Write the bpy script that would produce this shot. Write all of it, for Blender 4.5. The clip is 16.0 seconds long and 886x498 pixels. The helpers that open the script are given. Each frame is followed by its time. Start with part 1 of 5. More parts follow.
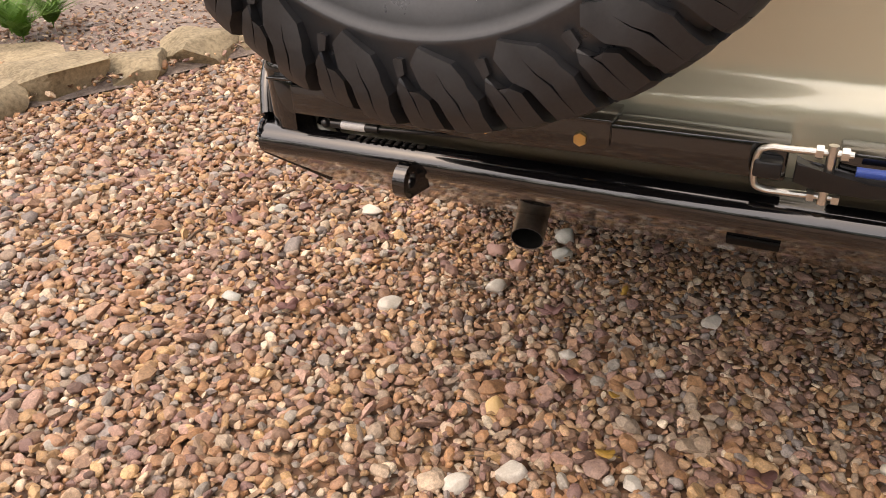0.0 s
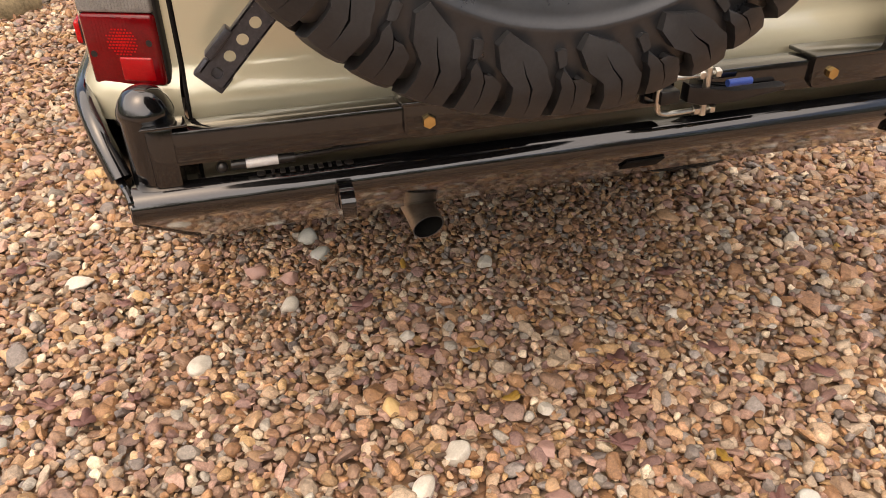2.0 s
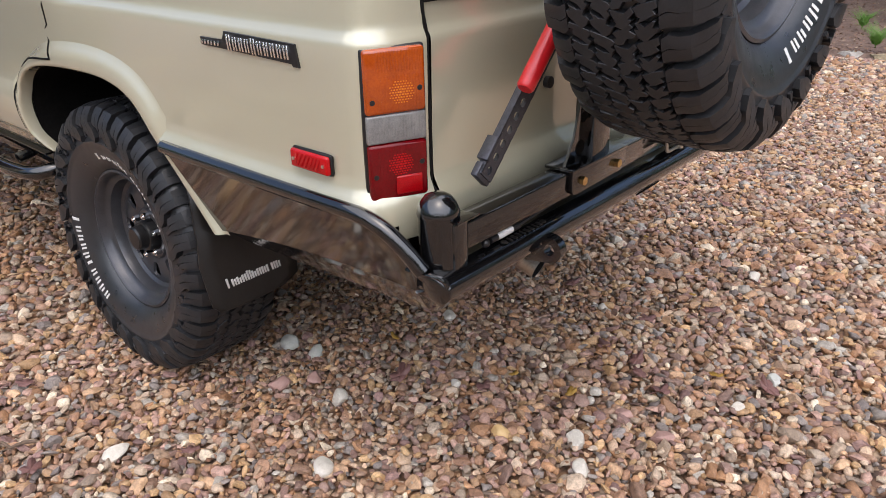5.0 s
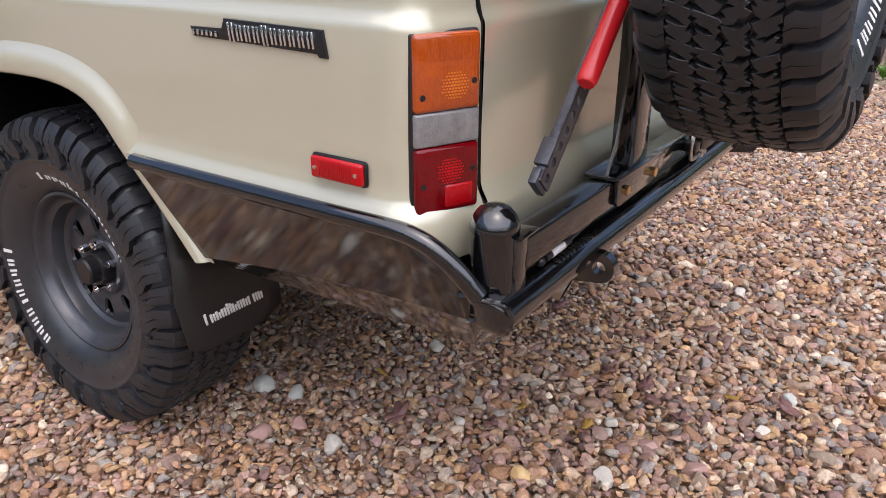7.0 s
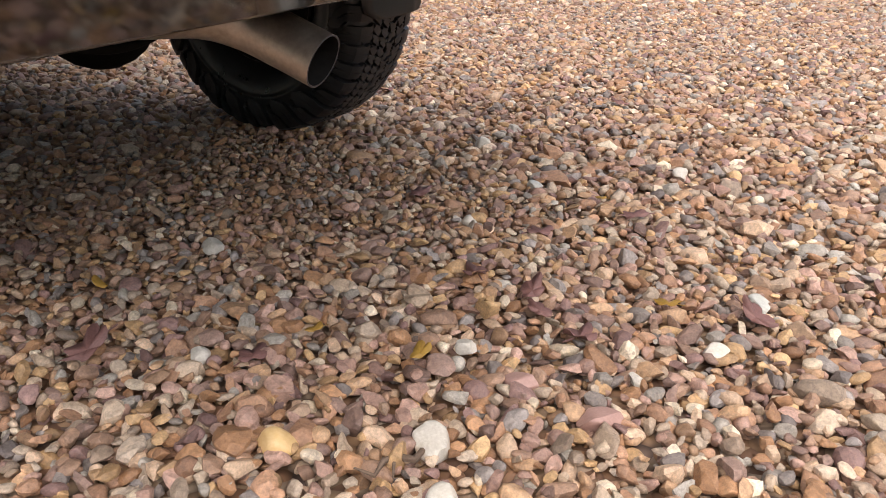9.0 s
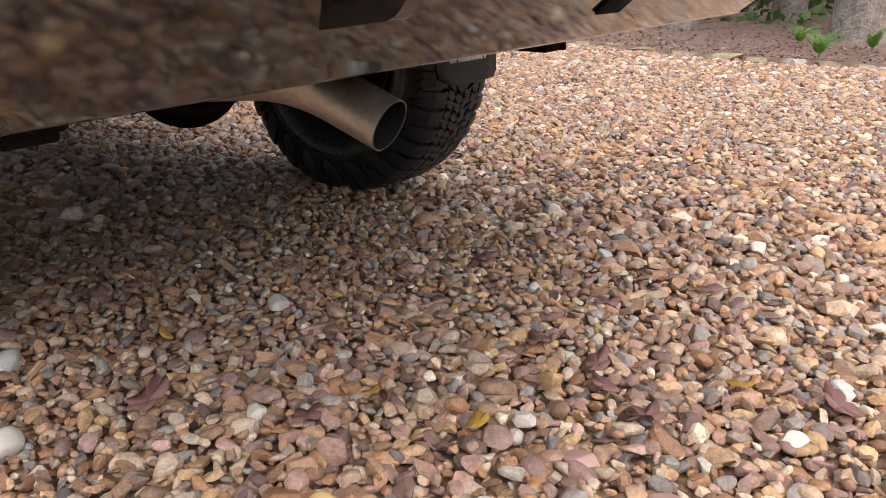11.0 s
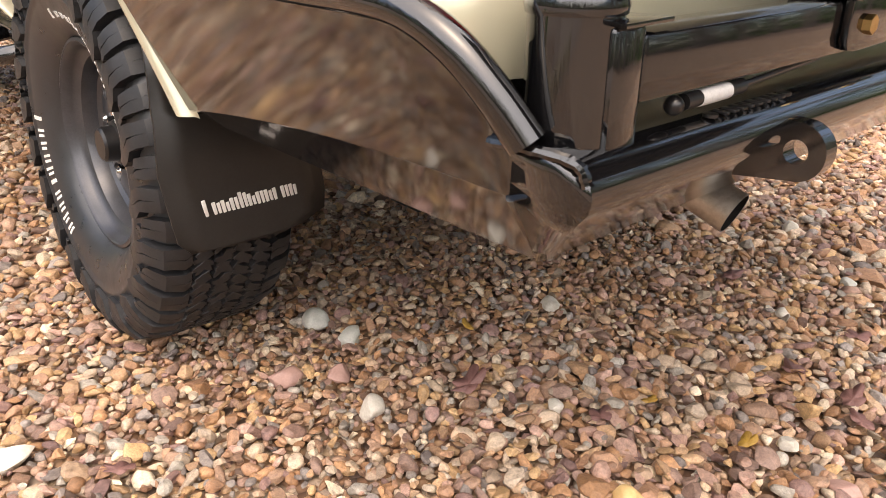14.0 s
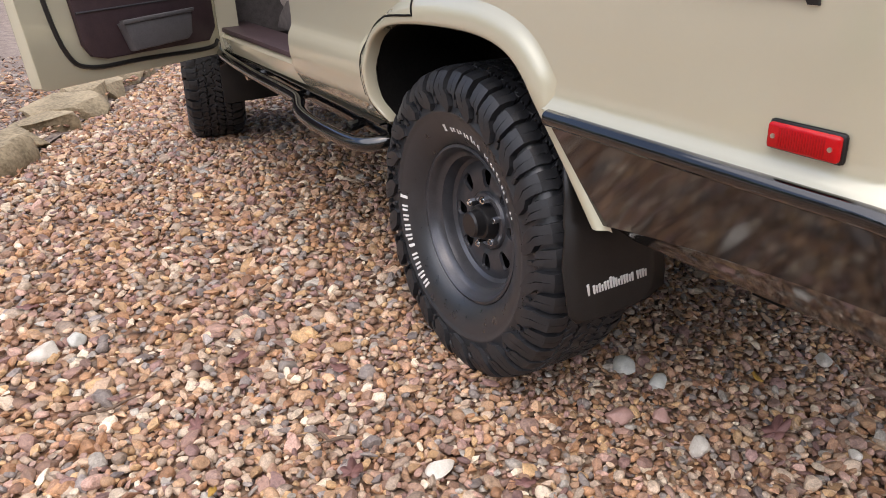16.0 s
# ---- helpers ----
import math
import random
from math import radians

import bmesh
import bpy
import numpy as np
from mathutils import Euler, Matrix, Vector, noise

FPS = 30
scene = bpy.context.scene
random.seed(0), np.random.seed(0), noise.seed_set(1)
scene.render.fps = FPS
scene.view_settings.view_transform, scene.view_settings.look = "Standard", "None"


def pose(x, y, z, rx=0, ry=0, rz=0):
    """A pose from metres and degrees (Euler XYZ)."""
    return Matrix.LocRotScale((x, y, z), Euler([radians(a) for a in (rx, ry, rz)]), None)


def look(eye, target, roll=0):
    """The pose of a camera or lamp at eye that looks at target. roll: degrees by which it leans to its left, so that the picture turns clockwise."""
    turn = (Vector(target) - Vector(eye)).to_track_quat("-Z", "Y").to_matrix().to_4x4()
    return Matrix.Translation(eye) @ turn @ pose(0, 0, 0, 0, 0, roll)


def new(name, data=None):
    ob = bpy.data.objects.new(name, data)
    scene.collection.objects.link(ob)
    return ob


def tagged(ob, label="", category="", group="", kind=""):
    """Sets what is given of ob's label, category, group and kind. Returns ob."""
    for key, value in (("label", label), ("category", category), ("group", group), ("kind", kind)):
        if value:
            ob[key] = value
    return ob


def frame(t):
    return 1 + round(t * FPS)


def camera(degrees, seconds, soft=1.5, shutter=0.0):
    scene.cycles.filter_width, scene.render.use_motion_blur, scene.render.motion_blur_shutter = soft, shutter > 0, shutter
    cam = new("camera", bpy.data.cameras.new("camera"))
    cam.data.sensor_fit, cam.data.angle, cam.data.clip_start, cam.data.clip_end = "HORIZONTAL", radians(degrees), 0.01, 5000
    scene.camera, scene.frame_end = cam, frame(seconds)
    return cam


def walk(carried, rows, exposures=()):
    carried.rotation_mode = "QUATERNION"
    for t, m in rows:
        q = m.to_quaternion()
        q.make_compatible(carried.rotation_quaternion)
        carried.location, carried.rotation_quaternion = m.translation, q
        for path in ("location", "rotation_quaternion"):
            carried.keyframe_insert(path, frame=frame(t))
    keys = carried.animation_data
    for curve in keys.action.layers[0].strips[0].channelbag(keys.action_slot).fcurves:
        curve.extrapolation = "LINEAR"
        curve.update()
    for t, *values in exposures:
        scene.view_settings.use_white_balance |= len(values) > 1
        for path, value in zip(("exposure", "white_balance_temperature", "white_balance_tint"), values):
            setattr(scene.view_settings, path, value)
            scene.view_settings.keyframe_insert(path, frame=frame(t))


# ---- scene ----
cam = camera(60.8, 16.0, soft=0.8)
PATH = [
    (0, (-0.001, -1.022, 1.183), (-0.75, 0.521, 0.154), -0.9),
    (0.5, (-0.215, -0.975, 1.158), (-0.568, 0.676, 0.085), 0.9),
    (1, (-0.338, -1.011, 1.164), (-0.399, 0.683, 0.102), 1.5),
    (1.5, (-0.506, -1.093, 1.177), (-0.294, 0.599, 0.133), 1.0),
    (2, (-0.704, -1.06, 1.178), (-0.222, 0.582, 0.141), 1.0),
    (2.5, (-0.913, -1.071, 1.177), (-0.195, 0.478, 0.136), 1.7),
    (3, (-1.131, -1.078, 1.19), (-0.28, 0.411, 0.161), 1.6),
    (3.5, (-1.325, -1.01, 1.208), (-0.327, 0.412, 0.218), 1.3),
    (4, (-1.465, -0.934, 1.214), (-0.332, 0.395, 0.239), 2.0),
    (4.5, (-1.639, -0.897, 1.226), (-0.368, 0.353, 0.318), 0.7),
    (5, (-1.797, -0.8, 1.273), (-0.421, 0.405, 0.463), -0.1),
    (5.2, (-1.848, -0.755, 1.295), (-0.434, 0.43, 0.523), 0.1),
    (7.3, (-1.768, -0.468, 1.129), (-0.206, 0.53, 0.378), 1.5),
    (7.5, (-1.664, -0.455, 1.09), (-0.084, 0.507, 0.329), 2.0),
    (8, (-1.345, -0.468, 0.958), (0.265, 0.44, 0.195), 2.6),
    (8.1, (-1.294, -0.466, 0.919), (0.32, 0.43, 0.152), 2.8),
    (8.3, (-1.194, -0.455, 0.827), (0.419, 0.438, 0.052), 2.4),
    (8.5, (-1.118, -0.415, 0.727), (0.499, 0.463, -0.057), 2.3),
    (8.6, (-1.092, -0.414, 0.69), (0.518, 0.473, -0.099), 1.5),
    (8.8, (-1.052, -0.403, 0.649), (0.546, 0.492, -0.154), 1.1),
    (9, (-1.029, -0.398, 0.632), (0.554, 0.512, -0.185), 1.1),
    (9.5, (-0.994, -0.377, 0.629), (0.579, 0.602, -0.124), 1.5),
    (9.7, (-0.992, -0.381, 0.627), (0.576, 0.631, -0.092), 1.1),
    (11.8, (-1.015, -0.399, 0.632), (0.495, 0.728, -0.04), 1.0),
    (12, (-1.014, -0.397, 0.629), (0.489, 0.737, -0.047), 0.7),
    (12.5, (-1.012, -0.39, 0.629), (0.482, 0.751, -0.055), 0.4),
    (13, (-1.051, -0.378, 0.67), (0.404, 0.804, -0.026), 0.8),
    (13.3, (-1.122, -0.344, 0.714), (0.295, 0.861, -0.02), 1.4),
    (13.5, (-1.171, -0.356, 0.744), (0.18, 0.914, -0.006), 1.5),
    (13.7, (-1.24, -0.349, 0.797), (0.072, 0.946, 0.022), 1.7),
    (14, (-1.302, -0.333, 0.829), (-0.091, 1.047, 0.035), 1.7),
    (14.5, (-1.477, -0.245, 0.944), (-0.35, 1.203, 0.149), 1.3),
    (15, (-1.648, -0.236, 1.011), (-0.596, 1.257, 0.197), 1.1),
    (15.5, (-1.782, -0.299, 1.084), (-0.828, 1.251, 0.255), -0.1),
    (16, (-1.843, -0.303, 1.124), (-0.913, 1.278, 0.329), -1.1),
]
walk(cam, [(t, look(eye, target, roll)) for t, eye, target, roll in PATH],
     [(0, 0.74, 7830, 16), (1, 0.90, 8130, 15), (2, 0.82, 8230, 15), (3.5, 0.69, 7230, 15), (5, 0.63, 6330, 12), (7.5, 0.72, 6230, 17), (8.2, 0.86, 6480, 18), (9, 0.87, 6830, 12),
      (11, 0.97, 6730, 12), (12.5, 1.03, 6630, 11), (13.5, 1.30, 7230, 14), (14.1, 1.36, 7630, 14), (14.6, 1.10, 7930, 15), (15.1, 0.97, 7630, 15), (16, 0.72, 6510, 14)])

# ---- world and light ----
world = bpy.data.worlds.new("world")
scene.world = world
world.use_nodes = True
wn, wl = world.node_tree.nodes, world.node_tree.links
wn.clear()
sky = wn.new("ShaderNodeTexSky")
sky.sky_type = "NISHITA"
sky.sun_disc = False
sky.sun_elevation, sky.sun_rotation = radians(61), radians(222)
sky.air_density, sky.dust_density, sky.ozone_density = 1.0, 2.6, 1.0
bg = wn.new("ShaderNodeBackground")
bg.inputs["Strength"].default_value = 0.15
wo = wn.new("ShaderNodeOutputWorld")
wl.new(sky.outputs[0], bg.inputs[0])
wl.new(bg.outputs[0], wo.inputs[0])
sun = new("sun", bpy.data.lights.new("sun", "SUN"))
sun.data.energy, sun.data.angle, sun.data.color = 2.2, radians(120), (1.0, 0.94, 0.86)
sun.matrix_world = look((-2.3, -2.6, 6.4), (0, 0, 0))


# ---- materials ----
def material(name, base, rough=0.5, metal=0.0, coat=0.0, spec=0.5):
    m = bpy.data.materials.new(name)
    m.use_nodes = True
    b = m.node_tree.nodes["Principled BSDF"]
    b.inputs["Base Color"].default_value = (*base, 1)
    b.inputs["Roughness"].default_value = rough
    b.inputs["Metallic"].default_value = metal
    b.inputs["Coat Weight"].default_value = coat
    b.inputs["Coat Roughness"].default_value = 0.04
    b.inputs["Specular IOR Level"].default_value = spec
    return m, m.node_tree.nodes, m.node_tree.links, b


def ramp_of(nodes, stops, mode="LINEAR"):
    r = nodes.new("ShaderNodeValToRGB")
    r.color_ramp.interpolation = mode
    el = r.color_ramp.elements
    while len(el) < len(stops):
        el.new(0.5)
    for e, (p, c) in zip(el, stops):
        e.position, e.color = p, (*c, 1)
    return r


def noise_of(nodes, links, scale, detail=4, rough=0.6, space="Object"):
    tc = nodes.new("ShaderNodeTexCoord")
    n = nodes.new("ShaderNodeTexNoise")
    n.inputs["Scale"].default_value, n.inputs["Detail"].default_value, n.inputs["Roughness"].default_value = scale, detail, rough
    links.new(tc.outputs[space], n.inputs["Vector"])
    return n


def bumped(nodes, links, b, height, strength, distance):
    k = nodes.new("ShaderNodeBump")
    k.inputs["Strength"].default_value, k.inputs["Distance"].default_value = strength, distance
    links.new(height, k.inputs["Height"])
    links.new(k.outputs[0], b.inputs["Normal"])
    return k


def mottled(name, low, high, scale, rough=0.6, bump=0.2, dist=0.002, metal=0.0, coat=0.0, fine=None, spec=0.5, rough_to=None):
    """A surface between two colours, with a coarse and a fine grain."""
    m, n, l, b = material(name, low, rough, metal, coat, spec)
    a = noise_of(n, l, scale, 5)
    f = noise_of(n, l, fine or scale * 9, 3)
    mix = n.new("ShaderNodeMath")
    mix.operation = "MULTIPLY_ADD"
    mix.inputs[1].default_value = 0.45
    l.new(f.outputs[0], mix.inputs[0])
    half = n.new("ShaderNodeMath")
    half.operation = "MULTIPLY"
    half.inputs[1].default_value = 0.55
    l.new(a.outputs[0], half.inputs[0])
    l.new(half.outputs[0], mix.inputs[2])
    r = ramp_of(n, [(0.32, low), (0.68, high)])
    l.new(mix.outputs[0], r.inputs[0])
    l.new(r.outputs[0], b.inputs["Base Color"])
    if rough_to is not None:
        mr = n.new("ShaderNodeMapRange")
        mr.inputs["To Min"].default_value, mr.inputs["To Max"].default_value = rough, rough_to
        mr.inputs["From Min"].default_value, mr.inputs["From Max"].default_value = 0.35, 0.65
        l.new(a.outputs[0], mr.inputs[0])
        l.new(mr.outputs[0], b.inputs["Roughness"])
    if bump:
        bumped(n, l, b, mix.outputs[0], bump, dist)
    return m


def gravel_material(name):
    m, n, l, b = material(name, (0.4, 0.25, 0.13), 0.55)
    geo = n.new("ShaderNodeNewGeometry")
    r = ramp_of(n, [(0.0, (0.360, 0.205, 0.115)), (0.09, (0.440, 0.290, 0.185)), (0.18, (0.315, 0.205, 0.150)), (0.27, (0.470, 0.375, 0.295)), (0.35, (0.375, 0.225, 0.150)), (0.43, (0.245, 0.165, 0.140)),
                    (0.49, (0.470, 0.315, 0.175)), (0.57, (0.390, 0.320, 0.260)), (0.64, (0.390, 0.255, 0.215)), (0.73, (0.245, 0.220, 0.215)), (0.80, (0.490, 0.360, 0.265)), (0.87, (0.600, 0.520, 0.420)), (0.915, (0.260, 0.165, 0.155)), (0.96, (0.370, 0.350, 0.325))], "CONSTANT")
    l.new(geo.outputs["Random Per Island"], r.inputs[0])
    second = n.new("ShaderNodeMath")
    second.operation = "MULTIPLY"
    second.inputs[1].default_value = 91.7
    l.new(geo.outputs["Random Per Island"], second.inputs[0])
    part_of = n.new("ShaderNodeMath")
    part_of.operation = "FRACT"
    l.new(second.outputs[0], part_of.inputs[0])
    tone = ramp_of(n, [(0.0, (0.60, 0.56, 0.54)), (0.3, (0.88, 0.84, 0.79)), (0.7, (1.07, 1.05, 1.00)), (1.0, (1.42, 1.41, 1.37))])
    l.new(part_of.outputs[0], tone.inputs[0])
    toned = n.new("ShaderNodeMixRGB")
    toned.blend_type = "MULTIPLY"
    toned.inputs[0].default_value = 1.0
    l.new(r.outputs[0], toned.inputs[1])
    l.new(tone.outputs[0], toned.inputs[2])
    r = toned
    a = noise_of(n, l, 85, 6, 0.75)
    g = ramp_of(n, [(0.25, (0.42, 0.37, 0.33)), (0.45, (0.9, 0.88, 0.85)), (0.7, (1.45, 1.4, 1.3))])
    l.new(a.outputs[0], g.inputs[0])
    mul = n.new("ShaderNodeMixRGB")
    mul.blend_type = "MULTIPLY"
    mul.inputs[0].default_value = 0.85
    l.new(r.outputs[0], mul.inputs[1])
    l.new(g.outputs[0], mul.inputs[2])
    grain = noise_of(n, l, 240, 5, 0.8)
    gr = ramp_of(n, [(0.30, (0.50, 0.48, 0.45)), (0.5, (1, 1, 1)), (0.70, (1.45, 1.43, 1.38))])
    l.new(grain.outputs[0], gr.inputs[0])
    fin = n.new("ShaderNodeMixRGB")
    fin.blend_type = "MULTIPLY"
    fin.inputs[0].default_value = 0.6
    l.new(mul.outputs[0], fin.inputs[1])
    l.new(gr.outputs[0], fin.inputs[2])
    l.new(fin.outputs[0], b.inputs["Base Color"])
    mr = n.new("ShaderNodeMapRange")
    mr.inputs["To Min"].default_value, mr.inputs["To Max"].default_value = 0.30, 0.72
    l.new(noise_of(n, l, 9, 3).outputs[0], mr.inputs[0])
    l.new(mr.outputs[0], b.inputs["Roughness"])
    bumped(n, l, b, a.outputs[0], 0.7, 0.004)
    return m


def sheet_material(name):
    """The gravel sheet: pebble cells, with the gaps' shade put into the colour."""
    m, n, l, b = material(name, (0.4, 0.25, 0.13), 0.7)
    tc = n.new("ShaderNodeTexCoord")
    v = n.new("ShaderNodeTexVoronoi")
    v.inputs["Scale"].default_value = 34
    l.new(tc.outputs["Object"], v.inputs["Vector"])
    sep = n.new("ShaderNodeSeparateColor")
    l.new(v.outputs["Color"], sep.inputs[0])
    r = ramp_of(n, [(0.0, (0.378, 0.233, 0.146)), (0.14, (0.504, 0.345, 0.222)), (0.3, (0.310, 0.194, 0.136)), (0.45, (0.550, 0.434, 0.318)),
                    (0.6, (0.414, 0.262, 0.174)), (0.75, (0.483, 0.396, 0.316)), (0.86, (0.265, 0.200, 0.171)), (0.93, (0.653, 0.580, 0.493))], "CONSTANT")
    l.new(sep.outputs[0], r.inputs[0])
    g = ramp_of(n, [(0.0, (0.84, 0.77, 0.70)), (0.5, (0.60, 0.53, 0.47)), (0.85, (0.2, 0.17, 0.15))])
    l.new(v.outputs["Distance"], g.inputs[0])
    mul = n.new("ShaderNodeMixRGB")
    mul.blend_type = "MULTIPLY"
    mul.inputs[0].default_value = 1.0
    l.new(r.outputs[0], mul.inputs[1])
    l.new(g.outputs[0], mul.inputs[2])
    l.new(mul.outputs[0], b.inputs["Base Color"])
    inv = n.new("ShaderNodeMath")
    inv.operation = "SUBTRACT"
    inv.inputs[0].default_value = 1.0
    l.new(v.outputs["Distance"], inv.inputs[1])
    bumped(n, l, b, inv.outputs[0], 0.8, 0.02)
    return m


GRAVEL = gravel_material("river_gravel")
SHEET = sheet_material("gravel_bed")
LITTER = mottled("leaf_litter_soil", (0.07, 0.045, 0.035), (0.25, 0.165, 0.125), 9, 0.9, 0.7, 0.02, fine=60)
BEDSOIL = mottled("garden_bed_soil", (0.13, 0.10, 0.085), (0.36, 0.29, 0.24), 12, 0.9, 0.7, 0.02, fine=70)
ROCK = mottled("sandstone", (0.10, 0.080, 0.045), (0.48, 0.39, 0.25), 4.5, 0.85, 0.6, 0.012, fine=50)
ROCK_PALE = mottled("pale_limestone", (0.30, 0.27, 0.23), (0.56, 0.53, 0.48), 7, 0.85, 0.6, 0.012, fine=50)
PEB_WHITE = mottled("white_quartz", (0.50, 0.45, 0.37), (0.74, 0.70, 0.62), 30, 0.4, 0.3, 0.002)
PEB_YELLOW = mottled("yellow_jasper", (0.62, 0.40, 0.16), (0.74, 0.53, 0.27), 30, 0.4, 0.3, 0.002)
PEB_GREY = mottled("grey_flint", (0.40, 0.40, 0.36), (0.62, 0.62, 0.56), 30, 0.5, 0.3, 0.002)
PEB_ROSE = mottled("rose_sandstone", (0.34, 0.20, 0.17), (0.48, 0.30, 0.25), 30, 0.5, 0.3, 0.002)
LEAF_BROWN = mottled("dead_leaf_brown", (0.11, 0.05, 0.045), (0.26, 0.13, 0.11), 40, 0.6, 0.3, 0.001)
LEAF_YELLOW = mottled("dead_leaf_yellow", (0.26, 0.14, 0.025), (0.46, 0.28, 0.05), 40, 0.6, 0.3, 0.001)
TWIG = mottled("twig_bark", (0.09, 0.06, 0.04), (0.2, 0.14, 0.1), 30, 0.9, 0.5, 0.002)
FERN = mottled("fern_green", (0.06, 0.16, 0.02), (0.16, 0.32, 0.05), 20, 0.6, 0.1, 0.001)
BARK = mottled("pine_bark", (0.06, 0.048, 0.04), (0.36, 0.31, 0.27), 7, 0.95, 1.0, 0.05, fine=34)
CROWN = mottled("tree_foliage", (0.02, 0.05, 0.012), (0.09, 0.16, 0.03), 0.8, 0.8, 0.0)
PAINT = mottled("champagne_metallic_paint", (0.575, 0.545, 0.405), (0.595, 0.565, 0.42), 3, 0.24, 0.04, 0.0002, metal=0.3, coat=1.0, fine=900)
PAINT.node_tree.nodes["Principled BSDF"].inputs["Coat IOR"].default_value = 1.62
PAINT.node_tree.nodes["Principled BSDF"].inputs["Coat Roughness"].default_value = 0.025
BLACK = mottled("gloss_black_powder_coat", (0.003, 0.003, 0.0036), (0.005, 0.005, 0.0055), 18, 0.09, 0.05, 0.001, coat=0.9, fine=240, spec=0.5)
BLACK.node_tree.nodes["Principled BSDF"].inputs["Coat IOR"].default_value = 1.58
BLACK.node_tree.nodes["Principled BSDF"].inputs["Coat Roughness"].default_value = 0.075
SATIN = mottled("satin_black_steel", (0.008, 0.008, 0.009), (0.015, 0.014, 0.014), 30, 0.32, 0.1, 0.0006)
UNDER = mottled("underbody_black", (0.005, 0.005, 0.005), (0.012, 0.011, 0.010), 12, 0.85, 0.2, 0.002, spec=0.12)
RUBBER = mottled("tyre_rubber", (0.012, 0.0127, 0.0145), (0.026, 0.0268, 0.0295), 26, 0.36, 0.25, 0.0008, rough_to=0.56, spec=0.5)
SIDEWALL = mottled("tyre_sidewall", (0.016, 0.0175, 0.0205), (0.030, 0.032, 0.036), 26, 0.27, 0.12, 0.0005, rough_to=0.40, spec=0.7)
FLAP = mottled("mud_flap_rubber", (0.008, 0.008, 0.008), (0.015, 0.0145, 0.014), 20, 0.40, 0.12, 0.0006)
STEEL_GREY = mottled("grey_wheel_paint", (0.055, 0.057, 0.064), (0.085, 0.087, 0.096), 30, 0.28, 0.08, 0.0004, metal=0.5)
WHITE_MARK = mottled("white_rubber_mark", (0.66, 0.66, 0.64), (0.8, 0.8, 0.78), 60, 0.6, 0.0)
ZINC = mottled("zinc_plated_steel", (0.62, 0.60, 0.55), (0.75, 0.73, 0.68), 60, 0.28, 0.1, 0.0003, metal=1.0)
BRASS = mottled("yellow_zinc_bolt", (0.62, 0.42, 0.16), (0.75, 0.54, 0.25), 80, 0.3, 0.1, 0.0003, metal=1.0)
CHROME = mottled("chrome", (0.8, 0.8, 0.8), (0.86, 0.86, 0.86), 50, 0.08, 0.0, metal=1.0)
EXHAUST = mottled("brushed_exhaust_steel", (0.30, 0.27, 0.23), (0.55, 0.51, 0.45), 14, 0.28, 0.15, 0.0006, metal=1.0, fine=120, rough_to=0.45)
RED_LENS = mottled("red_lens", (0.10, 0.0008, 0.002), (0.17, 0.0012, 0.004), 30, 0.08, 0.0, coat=0.3, spec=0.3)
RED_BRIGHT = mottled("red_reflector", (0.38, 0.0015, 0.004), (0.52, 0.003, 0.006), 120, 0.12, 0.5, 0.001, coat=0.3, spec=0.3)
RED_OPTIC = mottled("red_lens_optic", (0.22, 0.0012, 0.003), (0.46, 0.003, 0.006), 420, 0.10, 0.5, 0.001, coat=0.3, spec=0.3)
CARPET = mottled("grey_carpet", (0.055, 0.047, 0.045), (0.12, 0.105, 0.10), 30, 0.95, 0.4, 0.002, fine=300)
AMBER = mottled("amber_lens", (0.30, 0.040, 0.001), (0.46, 0.075, 0.002), 30, 0.12, 0.0, coat=1.0)
# brighter amber: the bulb's glow in the lens, put into the colour
AMBER_GLOW = mottled("amber_painted_glow", (0.50, 0.08, 0.002), (0.85, 0.25, 0.007), 420, 0.2, 0.6, 0.001, coat=1.0)
CLEAR = mottled("clear_lens", (0.13, 0.128, 0.126), (0.26, 0.257, 0.25), 50, 0.1, 0.3, 0.001, coat=1.0)
RED_PAINT = mottled("red_handle_paint", (0.62, 0.012, 0.018), (0.72, 0.02, 0.026), 30, 0.3, 0.05, 0.0004, coat=0.5)
BLUE = mottled("blue_plastic", (0.02, 0.06, 0.30), (0.03, 0.09, 0.4), 40, 0.4, 0.05, 0.0003)
PAPER = mottled("white_sticker", (0.44, 0.44, 0.44), (0.62, 0.62, 0.62), 60, 0.5, 0.0)
INK = mottled("printed_ink", (0.03, 0.03, 0.035), (0.05, 0.05, 0.055), 60, 0.6, 0.0)
TRIM = mottled("maroon_vinyl_trim", (0.032, 0.019, 0.023), (0.058, 0.034, 0.038), 20, 0.6, 0.3, 0.001, fine=200)
POCKET = mottled("grey_plastic_pocket", (0.07, 0.068, 0.072), (0.11, 0.105, 0.11), 20, 0.6, 0.1, 0.0006)
CLOTH = mottled("grey_seat_cloth", (0.24, 0.21, 0.19), (0.38, 0.34, 0.31), 30, 0.95, 0.4, 0.002, fine=300)
JACK = mottled("grey_cast_jack_steel", (0.045, 0.047, 0.056), (0.09, 0.093, 0.11), 20, 0.36, 0.2, 0.0008, metal=0.5)
GLASS = mottled("dark_window_glass", (0.012, 0.014, 0.015), (0.02, 0.022, 0.024), 4, 0.04, 0.0, coat=1.0)
PLATE = mottled("licence_plate_sheet", (0.55, 0.56, 0.58), (0.66, 0.67, 0.68), 30, 0.4, 0.1, 0.0004)


